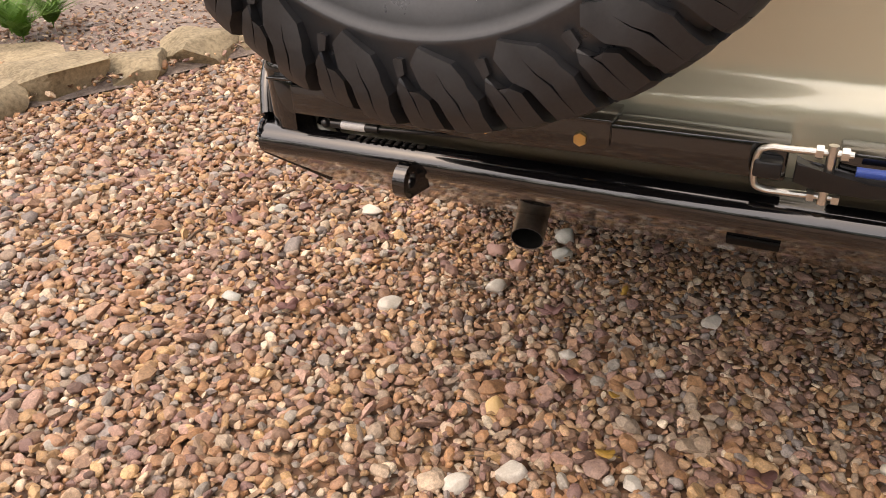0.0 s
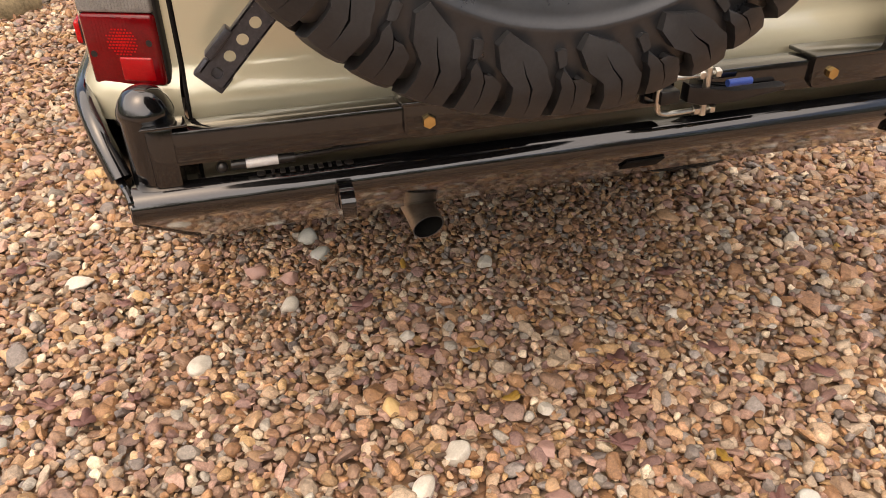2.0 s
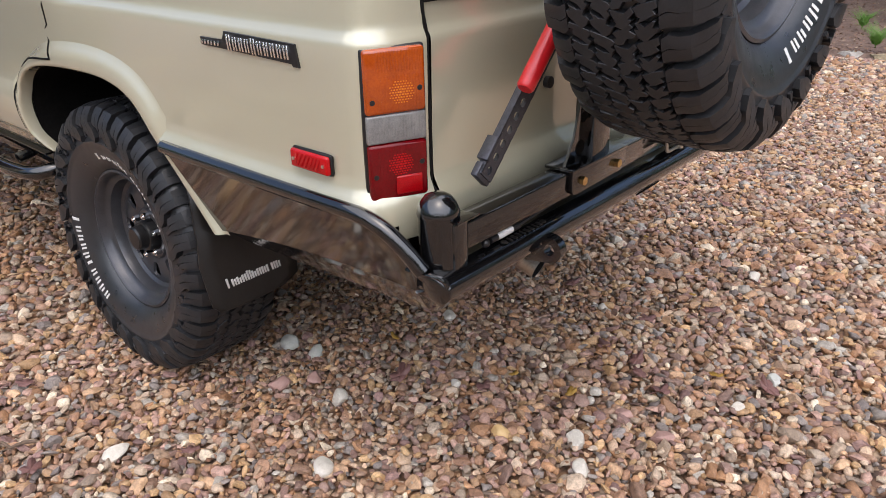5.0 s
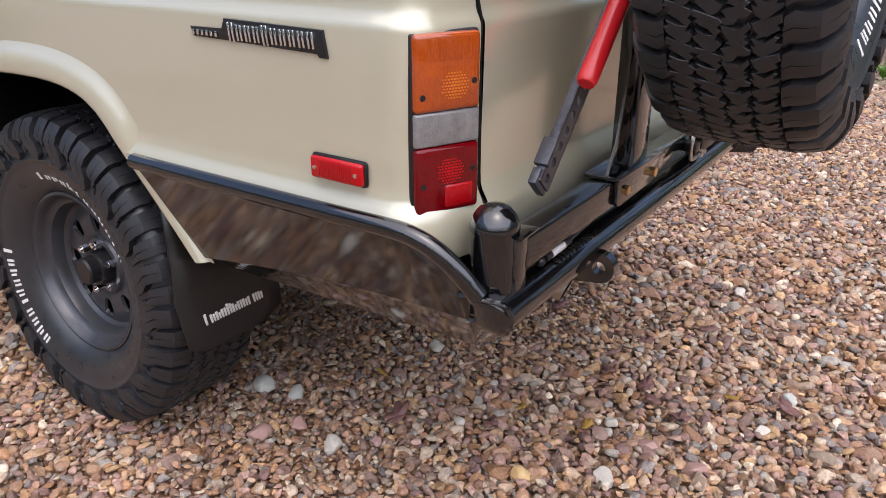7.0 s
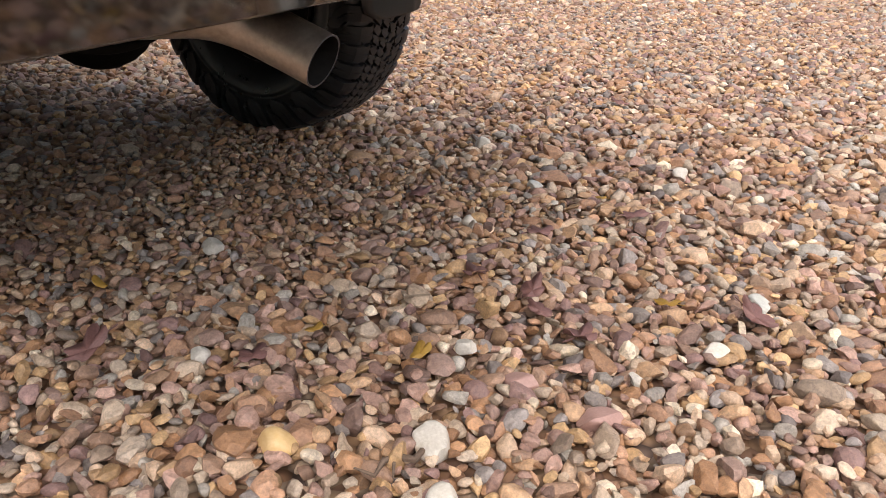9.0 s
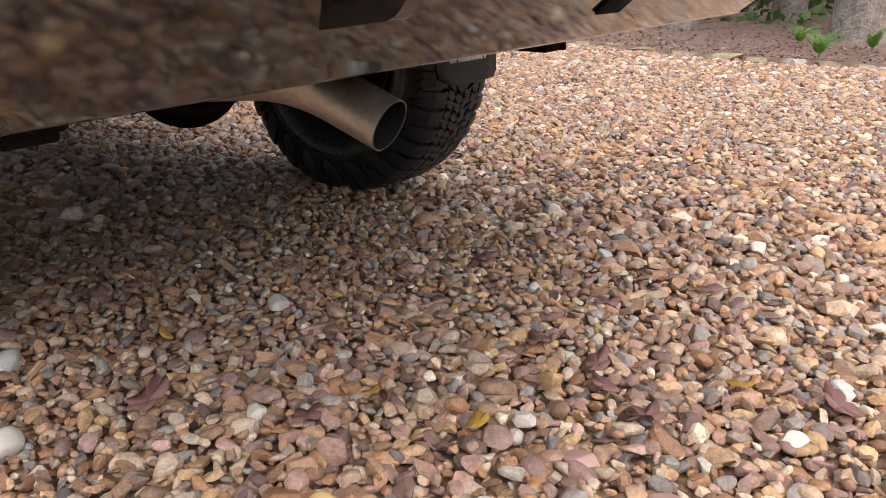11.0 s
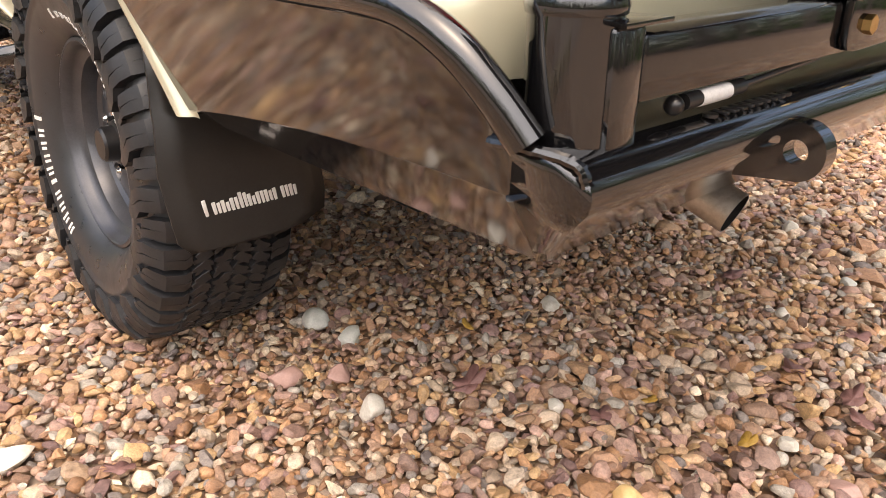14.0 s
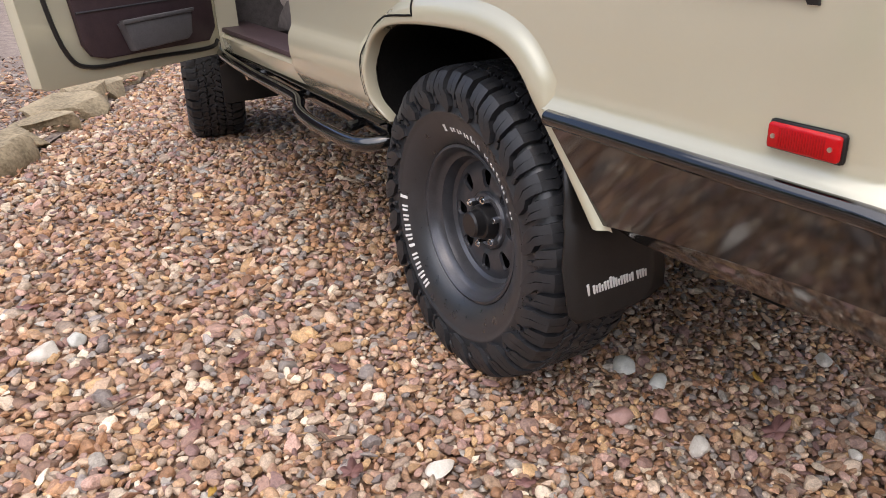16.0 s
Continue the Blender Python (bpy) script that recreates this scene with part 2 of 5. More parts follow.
# ---- mesh helpers ----
def part(name, bm, mat, parent=None, label="", smooth=True, angle=35):
    """Links a bmesh as one mesh object, under a thing or a part if one is given."""
    me = bpy.data.meshes.new(name)
    bmesh.ops.recalc_face_normals(bm, faces=bm.faces)
    bm.to_mesh(me)
    bm.free()
    for m in mat if isinstance(mat, (list, tuple)) else [mat]:
        me.materials.append(m)
    if smooth:
        me.shade_smooth()
        me.set_sharp_from_angle(angle=radians(angle))
    ob = new(name, me)
    if parent:
        ob.parent = parent
    if label:
        tagged(ob, label)
    return ob


def box(bm, c, s, bevel=0.0, m=None, seg=2):
    g = bmesh.ops.create_cube(bm, size=1.0, matrix=Matrix.Translation(c) @ (m or Matrix()) @ Matrix.Diagonal((*s, 1)))
    if bevel:
        es = list({e for v in g["verts"] for e in v.link_edges})
        bmesh.ops.bevel(bm, geom=es, offset=bevel, segments=seg, profile=0.5, affect="EDGES")
    return bm


def rod(bm, a, b, r, n=20, r2=None, caps=True):
    a, b = Vector(a), Vector(b)
    q = (b - a).to_track_quat("Z", "Y").to_matrix().to_4x4()
    bmesh.ops.create_cone(bm, cap_ends=caps, segments=n, radius1=r, radius2=r if r2 is None else r2, depth=(b - a).length, matrix=Matrix.Translation((a + b) / 2) @ q)
    return bm


def smooth_path(pts, per=6):
    """Catmull-Rom points through pts."""
    p = [Vector(q) for q in pts]
    p = [2 * p[0] - p[1]] + p + [2 * p[-1] - p[-2]]
    out = []
    for i in range(1, len(p) - 2):
        for k in range(per):
            t = k / per
            out.append(0.5 * (2 * p[i] + (p[i + 1] - p[i - 1]) * t + (2 * p[i - 1] - 5 * p[i] + 4 * p[i + 1] - p[i + 2]) * t * t + (3 * p[i] - p[i - 1] - 3 * p[i + 1] + p[i + 2]) * t ** 3))
    out.append(p[-2])
    return out


def pipe(bm, pts, r, n=14, caps=True, wall=0.0):
    """A round tube along points; r is one radius or one a point."""
    pts = [Vector(p) for p in pts]
    rs = r if isinstance(r, (list, tuple)) else [r] * len(pts)
    rings, ref = [], None
    for i, p in enumerate(pts):
        d = (pts[min(i + 1, len(pts) - 1)] - pts[max(i - 1, 0)]).normalized()
        if ref is None:
            ref = d.cross(Vector((0, 0, 1)) if abs(d.z) < 0.9 else Vector((1, 0, 0))).normalized()
        ref = (ref - d * ref.dot(d)).normalized()
        up = d.cross(ref)
        rings.append([bm.verts.new(p + rs[i] * (math.cos(2 * math.pi * k / n) * ref + math.sin(2 * math.pi * k / n) * up)) for k in range(n)])
    for a, b in zip(rings, rings[1:]):
        for k in range(n):
            bm.faces.new((a[k], a[(k + 1) % n], b[(k + 1) % n], b[k]))
    if caps:
        bm.faces.new(rings[0][::-1])
        bm.faces.new(rings[-1])
    return bm


def prism(bm, poly, axis, lo, hi, bevel=0.0):
    """A flat polygon drawn out along an axis. poly: the two other coordinates, in xyz order."""
    def at(p, v):
        return {"x": (v, p[0], p[1]), "y": (p[0], v, p[1]), "z": (p[0], p[1], v)}[axis]
    a = [bm.verts.new(at(p, lo)) for p in poly]
    b = [bm.verts.new(at(p, hi)) for p in poly]
    fs = [bm.faces.new(a[::-1]), bm.faces.new(b)]
    n = len(poly)
    for i in range(n):
        fs.append(bm.faces.new((a[i], a[(i + 1) % n], b[(i + 1) % n], b[i])))
    if bevel:
        es = list({e for f in fs[:2] for e in f.edges})
        bmesh.ops.bevel(bm, geom=es, offset=bevel, segments=2, profile=0.5, affect="EDGES")
    return bm


def grid(bm, rows):
    """Quads between rows of points; None leaves a hole."""
    vs = [[bm.verts.new(p) if p is not None else None for p in row] for row in rows]
    for a, b in zip(vs, vs[1:]):
        for i in range(len(a) - 1):
            q = (a[i], a[i + 1], b[i + 1], b[i])
            if all(q):
                bm.faces.new(q)
    return bm


def lathe(bm, profile, n=48, m=None, closed=False):
    """Turns a profile of (along, radius) round the x axis."""
    m = m or Matrix()
    rings = [[bm.verts.new(m @ Vector((x, r * math.cos(2 * math.pi * k / n), r * math.sin(2 * math.pi * k / n)))) for k in range(n)] for x, r in profile]
    pairs = list(zip(rings, rings[1:])) + ([(rings[-1], rings[0])] if closed else [])
    for a, b in pairs:
        for k in range(n):
            bm.faces.new((a[k], a[(k + 1) % n], b[(k + 1) % n], b[k]))
    return bm


def hexnut(bm, c, d, r, h):
    rod(bm, Vector(c) - Vector(d) * h / 2, Vector(c) + Vector(d) * h / 2, r, 6)
    return bm


def empty(name, m=None):
    e = new(name)
    e.empty_display_size = 0.05
    if m is not None:
        e.matrix_world = m
    return e

# ---- ground ----
def rise(y):
    t = min(max((y - 1.6) / 2.3, 0.0), 1.0)
    return 0.055 * t * t * (3 - 2 * t)


def kerb_x(y):
    """Where the stone edging of the garden bed runs."""
    ys = (-60, -1.0, 0.2, 1.0, 1.5, 2.0, 3.0, 3.75, 4.62, 5.4, 6.5, 9.0, 60)
    xs = (-6.0, -3.75, -3.4, -3.12, -2.9, -2.72, -2.25, -1.87, -1.44, -1.05, -0.5, 0.6, 25)
    return float(np.interp(y, ys, xs))


def far_kerb_x(y):
    return float(np.interp(y, (-60, -6, -0.4, 0.7, 2.0, 3.6, 6.0, 9.5), (12, 8.2, 7.0, 6.45, 6.3, 6.4, 5.4, 3.0)))


def steps(near, far, n):
    a = np.linspace(-near, near, n)
    out = near * np.geomspace(1.25, far / near, 9)
    return np.concatenate([-out[::-1], a, out])


bm = bmesh.new()
grid(bm, [[Vector((x, y + 1.5, rise(y + 1.5) - 0.012)) for x in steps(8, 400, 33)] for y in steps(8, 400, 33)])
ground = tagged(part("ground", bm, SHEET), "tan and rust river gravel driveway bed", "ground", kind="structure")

bm = bmesh.new()
ys = [*np.linspace(-40, -4, 10), *np.linspace(-3, 8, 45), *np.linspace(9, 45, 8)]
grid(bm, [[Vector((kerb_x(y) - d - 0.02, y, rise(y) + (0.0 if d == 0 else 0.035 + 0.03 * noise.noise((d, y, 3)) + (0.1 if d > 2 else 0)))) for d in (0, 0.12, 0.3, 0.6, 1.0, 1.6, 2.5, 4, 8, 20, 60)] for y in ys])
tagged(part("garden_bed", bm, BEDSOIL), "bare earth garden bed with pebbles and leaf litter", "garden bed", kind="structure")

bm = bmesh.new()
grid(bm, [[Vector((far_kerb_x(y) + d, y, rise(y) + (-0.008 if d == 0 else 0.03 + 0.05 * noise.noise((d * 0.6, y * 0.6, 9)) + 0.012 * d))) for d in (0, 0.15, 0.4, 0.8, 1.4, 2.2, 3.2, 4.5, 6, 9, 14, 22, 40, 80)] for y in [*np.linspace(-50, -7, 8), *np.linspace(-6, 9.5, 40)]])
tagged(part("woodland_floor", bm, LITTER), "brown leaf-littered woodland floor", "woodland floor", kind="structure")


# ---- gravel ----
def ico(level):
    b = bmesh.new()
    bmesh.ops.create_icosphere(b, subdivisions=level, radius=1.0)
    v = np.array([p.co[:] for p in b.verts])
    f = np.array([[p.index for p in q.verts] for q in b.faces])
    b.free()
    return v, f


rng = np.random.default_rng(7)


def pebble_shapes(level, count, rough):
    """Rounded, slightly angular pebbles of unit size."""
    v, f = ico(level)
    out = []
    for k in range(count):
        p = v.copy()
        sharp = rng.uniform(0.28, 0.5) if k % 4 else 0.72
        for _ in range(15):
            d = rng.normal(size=3)
            d /= np.linalg.norm(d)
            cut = rng.uniform(sharp, 0.88)
            over = np.maximum(p @ d - cut, 0)
            p -= np.outer(over * 0.98, d)
        p /= np.abs(p).max() * 0.9
        p *= 1 + rough * rng.normal(size=(len(p), 1))
        out.append(p)
    return np.array(out), f


def spread(x0, x1, y0, y1, pitch, keep):
    nx, ny = int((x1 - x0) / pitch), int((y1 - y0) / (pitch * 0.87))
    gx, gy = np.meshgrid(np.arange(nx), np.arange(ny))
    x = x0 + (gx + 0.5 * (gy % 2) + rng.uniform(-0.42, 0.42, gx.shape)) * pitch
    y = y0 + (gy + rng.uniform(-0.42, 0.42, gx.shape)) * pitch * 0.87
    x, y = x.ravel(), y.ravel()
    ok = keep(x, y)
    return x[ok], y[ok]


def stone_mesh(name, batches, mat):
    vs, fs, soft, base = [], [], [], 0
    for (shapes, f), x, y, lift, size in batches:
        n = len(x)
        p = shapes[rng.integers(0, len(shapes), n)]
        s = size * np.stack([rng.uniform(0.95, 1.45, n), rng.uniform(0.7, 1.05, n), rng.uniform(0.42, 0.82, n)], 1).T
        p = p * s.T[:, None, :]
        a, b, c = rng.uniform(0, 2 * np.pi, n), rng.normal(0, 0.33, n), rng.normal(0, 0.33, n)
        ca, sa, cb, sb, cc, sc = np.cos(a), np.sin(a), np.cos(b), np.sin(b), np.cos(c), np.sin(c)
        z0, o = np.zeros(n), np.ones(n)
        rz = np.array([[ca, -sa, z0], [sa, ca, z0], [z0, z0, o]]).transpose(2, 0, 1)
        ry = np.array([[cb, z0, sb], [z0, o, z0], [-sb, z0, cb]]).transpose(2, 0, 1)
        rx = np.array([[o, z0, z0], [z0, cc, -sc], [z0, sc, cc]]).transpose(2, 0, 1)
        p = np.einsum("nij,nkj->nki", rz @ ry @ rx, p)
        t = np.clip((y - 1.6) / 2.3, 0, 1)
        z = 0.055 * t * t * (3 - 2 * t) + lift
        p += np.stack([x, y, z], 1)[:, None, :]
        k = p.shape[1]
        vs.append(p.reshape(-1, 3))
        fs.append((f[None] + base + (np.arange(n) * k)[:, None, None]).reshape(-1, 3))
        soft.append(np.repeat(rng.random(n) < {20: 0.35, 80: 0.2, 320: 0.3}[len(f)], len(f)))
        base += n * k
    v, f = np.concatenate(vs), np.concatenate(fs)
    me = bpy.data.meshes.new(name)
    me.vertices.add(len(v))
    me.vertices.foreach_set("co", v.astype(np.float32).ravel())
    me.loops.add(f.size)
    me.loops.foreach_set("vertex_index", f.astype(np.int32).ravel())
    me.polygons.add(len(f))
    me.polygons.foreach_set("loop_start", np.arange(0, f.size, 3, dtype=np.int32))
    me.polygons.foreach_set("use_smooth", np.concatenate(soft))
    me.update(calc_edges=True)
    me.materials.append(mat)
    return new(name, me)


def on_drive(x, y):
    k = np.interp(y, (-60, -1.0, 0.2, 1.0, 1.5, 2.0, 3.0, 3.75, 4.62, 5.4, 6.5, 9.0, 60), (-6.0, -3.75, -3.4, -3.12, -2.9, -2.72, -2.25, -1.87, -1.44, -1.05, -0.5, 0.6, 25))
    f = np.interp(y, (-60, -6, -0.4, 0.7, 2.0, 3.6, 6.0, 9.5), (12, 8.2, 7.0, 6.45, 6.3, 6.4, 5.4, 3.0))
    return (x > k) & (x < f)


def near_zone(x, y):
    return (x > -2.05) & (x < 0.6) & (y > -0.6) & (y < 1.5)


BEST, FINE, COARSE = pebble_shapes(3, 40, 0.0), pebble_shapes(2, 40, 0.0), pebble_shapes(1, 40, 0.04)  # 320, 80 and 20 faces
batches = []
# finer stones under and behind the wagon, coarser ones out on the drive
def coarseness(x, y):
    under = np.clip((y - 0.30 + 0.12 * np.sin(x * 5)) / 0.25, 0, 1) * np.clip((x + 1.15) / 0.3, 0, 1)
    return 1 - under


x, y = spread(-2.1, 0.7, -0.7, 1.6, 0.0192, near_zone)
c = coarseness(x, y)
pick = rng.random(len(x)) > 0.30 * c
x, y, c = x[pick], y[pick], c[pick]
n = len(x)
lift, size, plain = rng.uniform(-0.010, 0.001, n), rng.lognormal(math.log(0.0084), 0.30, n) * (1 + 0.15 * c), rng.random(n) < 0.6
for shapes, pick in ((COARSE, plain), (FINE, ~plain)):
    batches.append((shapes, x[pick], y[pick], lift[pick], size[pick]))
x, y = spread(-2.1, 0.7, -0.7, 1.6, 0.0275, near_zone)
n = len(x)
batches.append((FINE, x, y, rng.uniform(-0.001, 0.009, n), np.minimum(rng.lognormal(math.log(0.0096), 0.26, n), 0.020) * (1 + 0.26 * coarseness(x, y))))
x, y = spread(-2.1, 0.7, -0.7, 1.6, 0.082, near_zone)
c = coarseness(x, y)
pick = rng.random(len(x)) > 0.55 * (1 - c)
x, y, c = x[pick], y[pick], c[pick]
n = len(x)
batches.append((BEST, x, y, rng.uniform(0.003, 0.010, n), np.minimum(rng.lognormal(math.log(0.0152), 0.24, n), 0.025) * (1 + 0.18 * c)))
x, y = spread(-4.0, 4.6, -1.8, 6.6, 0.0295, lambda x, y: on_drive(x, y) & ~near_zone(x, y))
n = len(x)
batches.append((COARSE, x, y, rng.uniform(-0.007, 0.004, n), np.minimum(rng.lognormal(math.log(0.0145), 0.34, n), 0.030)))
x, y = spread(4.6, 7.2, -2.5, 4.5, 0.046, on_drive)
n = len(x)
batches.append((COARSE, x, y, rng.uniform(-0.009, 0.004, n), np.minimum(rng.lognormal(math.log(0.022), 0.3, n), 0.042)))
x, y = spread(-5.2, -0.6, 0.4, 6.6, 0.05, lambda x, y: ~on_drive(x, y) & on_drive(x + 1.5, y))
n = len(x)
batches.append((COARSE, x, y, rng.uniform(0.035, 0.055, n), np.minimum(rng.lognormal(math.log(0.011), 0.4, n), 0.024)))
gravel = tagged(stone_mesh("gravel", batches, GRAVEL), "loose tan, rust and grey river gravel", "gravel", kind="stuff")

# ---- the wagon ----
LEAN = Matrix.Translation((-0.8, 0, 0.5)) @ Matrix.Rotation(radians(-1.7), 4, "Y") @ Matrix.Translation((0.8, 0, -0.5))
wagon = tagged(empty("off_road_wagon", LEAN), "champagne four-wheel-drive wagon with black off-road bumper", "car")

ARCH = [(1.618, 0.60), (1.652, 0.67), (1.654, 0.755), (1.618, 0.826), (1.535, 0.874), (1.40, 0.896), (1.20, 0.905), (1.06, 0.898), (0.965, 0.868), (0.895, 0.80), (0.822, 0.69), (0.748, 0.562)]
arch = smooth_path([(0, y, z) for y, z in ARCH], 4)


def inside_arch(y, z, grow):
    """Whether a point of the side lies in the wheel opening, grown outward."""
    c = Vector((0, 1.2, 0.58))
    poly = [(p.y + grow * (p - c).normalized().y, p.z + grow * (p - c).normalized().z) for p in arch]
    hit, j = False, len(poly) - 1
    for i in range(len(poly)):
        (y1, z1), (y2, z2) = poly[i], poly[j]
        if (z1 > z) != (z2 > z) and y < (y2 - y1) * (z - z1) / (z2 - z1) + y1:
            hit = not hit
        j = i
    return hit


PROFILE = [(0.58, -0.05), (0.61, -0.02), (0.66, 0.010), (0.72, 0.020), (0.755, 0.021), (0.774, 0.0195), (0.788, 0.0155), (0.800, 0.0090), (0.809, 0.0038), (0.818, 0.0008), (0.838, 0.0), (0.87, 0.0), (0.91, 0.0), (0.95, 0.001),
           (1.0, 0.002), (1.04, 0.003), (1.064, 0.0032), (1.074, 0.0026), (1.081, -0.0010), (1.089, -0.0062), (1.097, -0.0088), (1.108, -0.0100), (1.16, -0.014), (1.24, -0.02), (1.31, -0.03), (1.34, -0.045)]
side = [(-0.905, y) for y in np.linspace(2.27, 0.27, 101)]
corner = [(-0.904, 0.23), (-0.902, 0.20), (-0.898, 0.182), (-0.889, 0.166), (-0.875, 0.156), (-0.85, 0.147), (-0.80, 0.133), (-0.768, 0.126)]
tail = [(-0.760, 0.124), (-0.6, 0.118), (-0.4, 0.114), (-0.2, 0.112), (0, 0.111), (0.2, 0.112), (0.4, 0.114), (0.6, 0.118), (0.760, 0.124)]


def outline_normals(pts):
    out = []
    for i, (x, y) in enumerate(pts):
        a, b = pts[max(i - 1, 0)], pts[min(i + 1, len(pts) - 1)]
        d = Vector((b[0] - a[0], b[1] - a[1])).normalized()
        out.append((d.y, -d.x))
    return out


def shell(pts, levels, hole=None):
    rows = []
    nn = outline_normals(pts)
    for z, d in levels:
        rows.append([None if hole and hole(x, y, z) else Vector((x + d * n[0], y + d * n[1], z)) for (x, y), n in zip(pts, nn)])
    return rows


def dense(levels, step=0.016):
    zs = [z for z, _ in levels]
    extra = [z for z in np.arange(zs[0], zs[-1], step) if min(abs(z - q) for q in zs) > 0.006]
    return [(float(z), float(np.interp(z, zs, [d for _, d in levels]))) for z in sorted(zs + extra)]


bm = bmesh.new()
outline = side + corner
grid(bm, shell(outline, dense(PROFILE), lambda x, y, z: inside_arch(y, z, 0.012) or (z < (0.738 if y < 0.172 else 0.757) and 0.150 < y < 1.0) or (z < 0.70 and y < 1.0 and abs(x) > 0.79)))
body = part("body", bm, PAINT, wagon, "champagne metallic quarter panel and rear door", angle=50)
bm = bmesh.new()
right = [(-x, y) for x, y in reversed(outline)]
grid(bm, shell(right, dense(PROFILE, 0.03), lambda x, y, z: inside_arch(y, z, 0.012) or (z < (0.738 if y < 0.172 else 0.757) and 0.150 < y < 1.0) or (z < 0.70 and y < 1.0 and abs(x) > 0.79)))
part("body", bm, PAINT, wagon, "champagne metallic quarter panel", angle=50)
for flip in (-1, 1):
    bm = bmesh.new()
    inner = [(x if flip < 0 else -x, y) for x, y in corner[2:6]]
    grid(bm, shell(inner if flip < 0 else inner[::-1], [(0.672, -0.034), (0.70, -0.022), (0.725, -0.006), (0.742, 0.008), (0.757, 0.0185), (0.768, 0.019)]))
    part("corner_return", bm, PAINT, wagon)
bm = bmesh.new()
grid(bm, shell(tail, PROFILE))
tailgate = part("tailgate", bm, PAINT, wagon, "champagne metallic tailgate with a lower bulge", angle=50)
bm = bmesh.new()
grid(bm, shell([(-0.905, y) for y in np.linspace(4.35, 3.33, 30)], PROFILE, lambda x, y, z: (y - 3.95) ** 2 + (z - 0.5) ** 2 < 0.48 ** 2 and z < 0.9))
grid(bm, shell([(0.905, y) for y in np.linspace(2.27, 4.35, 60)], PROFILE, lambda x, y, z: (y - 3.95) ** 2 + (z - 0.5) ** 2 < 0.48 ** 2 and z < 0.9))
grid(bm, [[Vector((x, y, 1.24 - 0.04 * abs(x) - 0.03 * (y - 3.3))) for x in np.linspace(-0.9, 0.9, 9)] for y in (3.3, 3.8, 4.35)])
grid(bm, [[Vector((x, 4.35, z)) for x in np.linspace(-0.9, 0.9, 5)] for z in (0.6, 0.9, 1.2)])
part("front_body", bm, PAINT, wagon, "champagne front wings and bonnet")

# wheel arch flares: a flat lip that fades into the panel
def panel_x(z):
    return 0.905 + float(np.interp(z, [q for q, _ in PROFILE], [q for _, q in PROFILE]))


def flare_point(p, g, sx=-1, proud=0.0):
    """A point of the flare, g metres out from the opening's edge."""
    c = Vector((0, 1.2, 0.58))
    tail_end = min(max((0.80 - p.z) / 0.235, 0), 1) if p.y < 1.0 else 0
    fore = min(max((p.y - 1.38) / 0.16, 0), 1)
    k = (1 - 0.45 * min(1, tail_end / 0.16)) * (1 - 0.35 * tail_end) * (1 - 0.52 * fore)
    base = panel_x(p.z) if p.y > 1.0 else 0.905
    lip = max(base + 0.003, 0.923 if p.z > 0.72 or p.y < 1.0 else 0)
    t = min(max((g - 0.034) / 0.052, 0), 1)
    t = t * t * (3 - 2 * t)
    x = lip + (base - 0.002 - lip) * t - 0.007 * max(0, 1 - g / 0.009) ** 2 + 0.0012 * math.sin(min(g / 0.04, 1) * math.pi)
    d = (p - c).normalized() * g * k
    return Vector((sx * (x + proud - 0.042 * tail_end), p.y + d.y, p.z + d.z))


for sx in (-1, 1):
    bm = bmesh.new()
    c = Vector((0, 1.2, 0.58))
    rows = [[Vector((sx * (abs(flare_point(p, 0, sx).x) - 0.03), p.y, p.z)) for p in arch]]
    rows += [[flare_point(p, g, sx) for p in arch] for g in (0.0, 0.003, 0.007, 0.012, 0.022, 0.032, 0.042, 0.050, 0.058, 0.068, 0.078, 0.088, 0.098, 0.106, 0.114)]
    grid(bm, rows)
    part("arch_flare", bm, PAINT, wagon, angle=60)
    bm = bmesh.new()
    rows = [[Vector((sx * x, p.y + g * (p - c).normalized().y, p.z + g * (p - c).normalized().z)) for p in arch] for x, g in ((0.885, 0.004), (0.80, 0.03), (0.50, 0.03))]
    grid(bm, rows)
    grid(bm, [[Vector((sx * 0.5, p.y, p.z)) for p in arch], [Vector((sx * 0.5, p.y, 0.55)) for p in arch]])
    part("wheel_well", bm, UNDER, wagon)

# sill, floor and underbody
for sx in (-1, 1):
    bm = bmesh.new()
    prism(bm, [(sx * 0.875, 0.60), (sx * 0.885, 0.66), (sx * 0.865, 0.68), (sx * 0.75, 0.68), (sx * 0.75, 0.58), (sx * 0.84, 0.58)], "y", 1.71, 3.5)
    part("sill", bm, PAINT, wagon)
bm = bmesh.new()
box(bm, (0, 0.48, 0.665), (1.5, 0.66, 0.03))
box(bm, (0, 2.25, 0.65), (0.98, 4.1, 0.03))
box(bm, (0, 2.55, 0.62), (1.66, 1.8, 0.03))
part("floor_pan", bm, UNDER, wagon)
bm = bmesh.new()
for sx in (-1, 1):
    box(bm, (sx * 0.50, 2.25, 0.58), (0.07, 4.0, 0.11), 0.008)
part("chassis_rail", bm, UNDER, wagon)
bm = bmesh.new()
rod(bm, (-0.68, 1.24, 0.40), (0.72, 1.24, 0.40), 0.042)
bmesh.ops.create_uvsphere(bm, u_segments=20, v_segments=12, radius=0.14, matrix=Matrix.Translation((0.14, 1.22, 0.385)))
part("rear_axle", bm, UNDER, wagon)
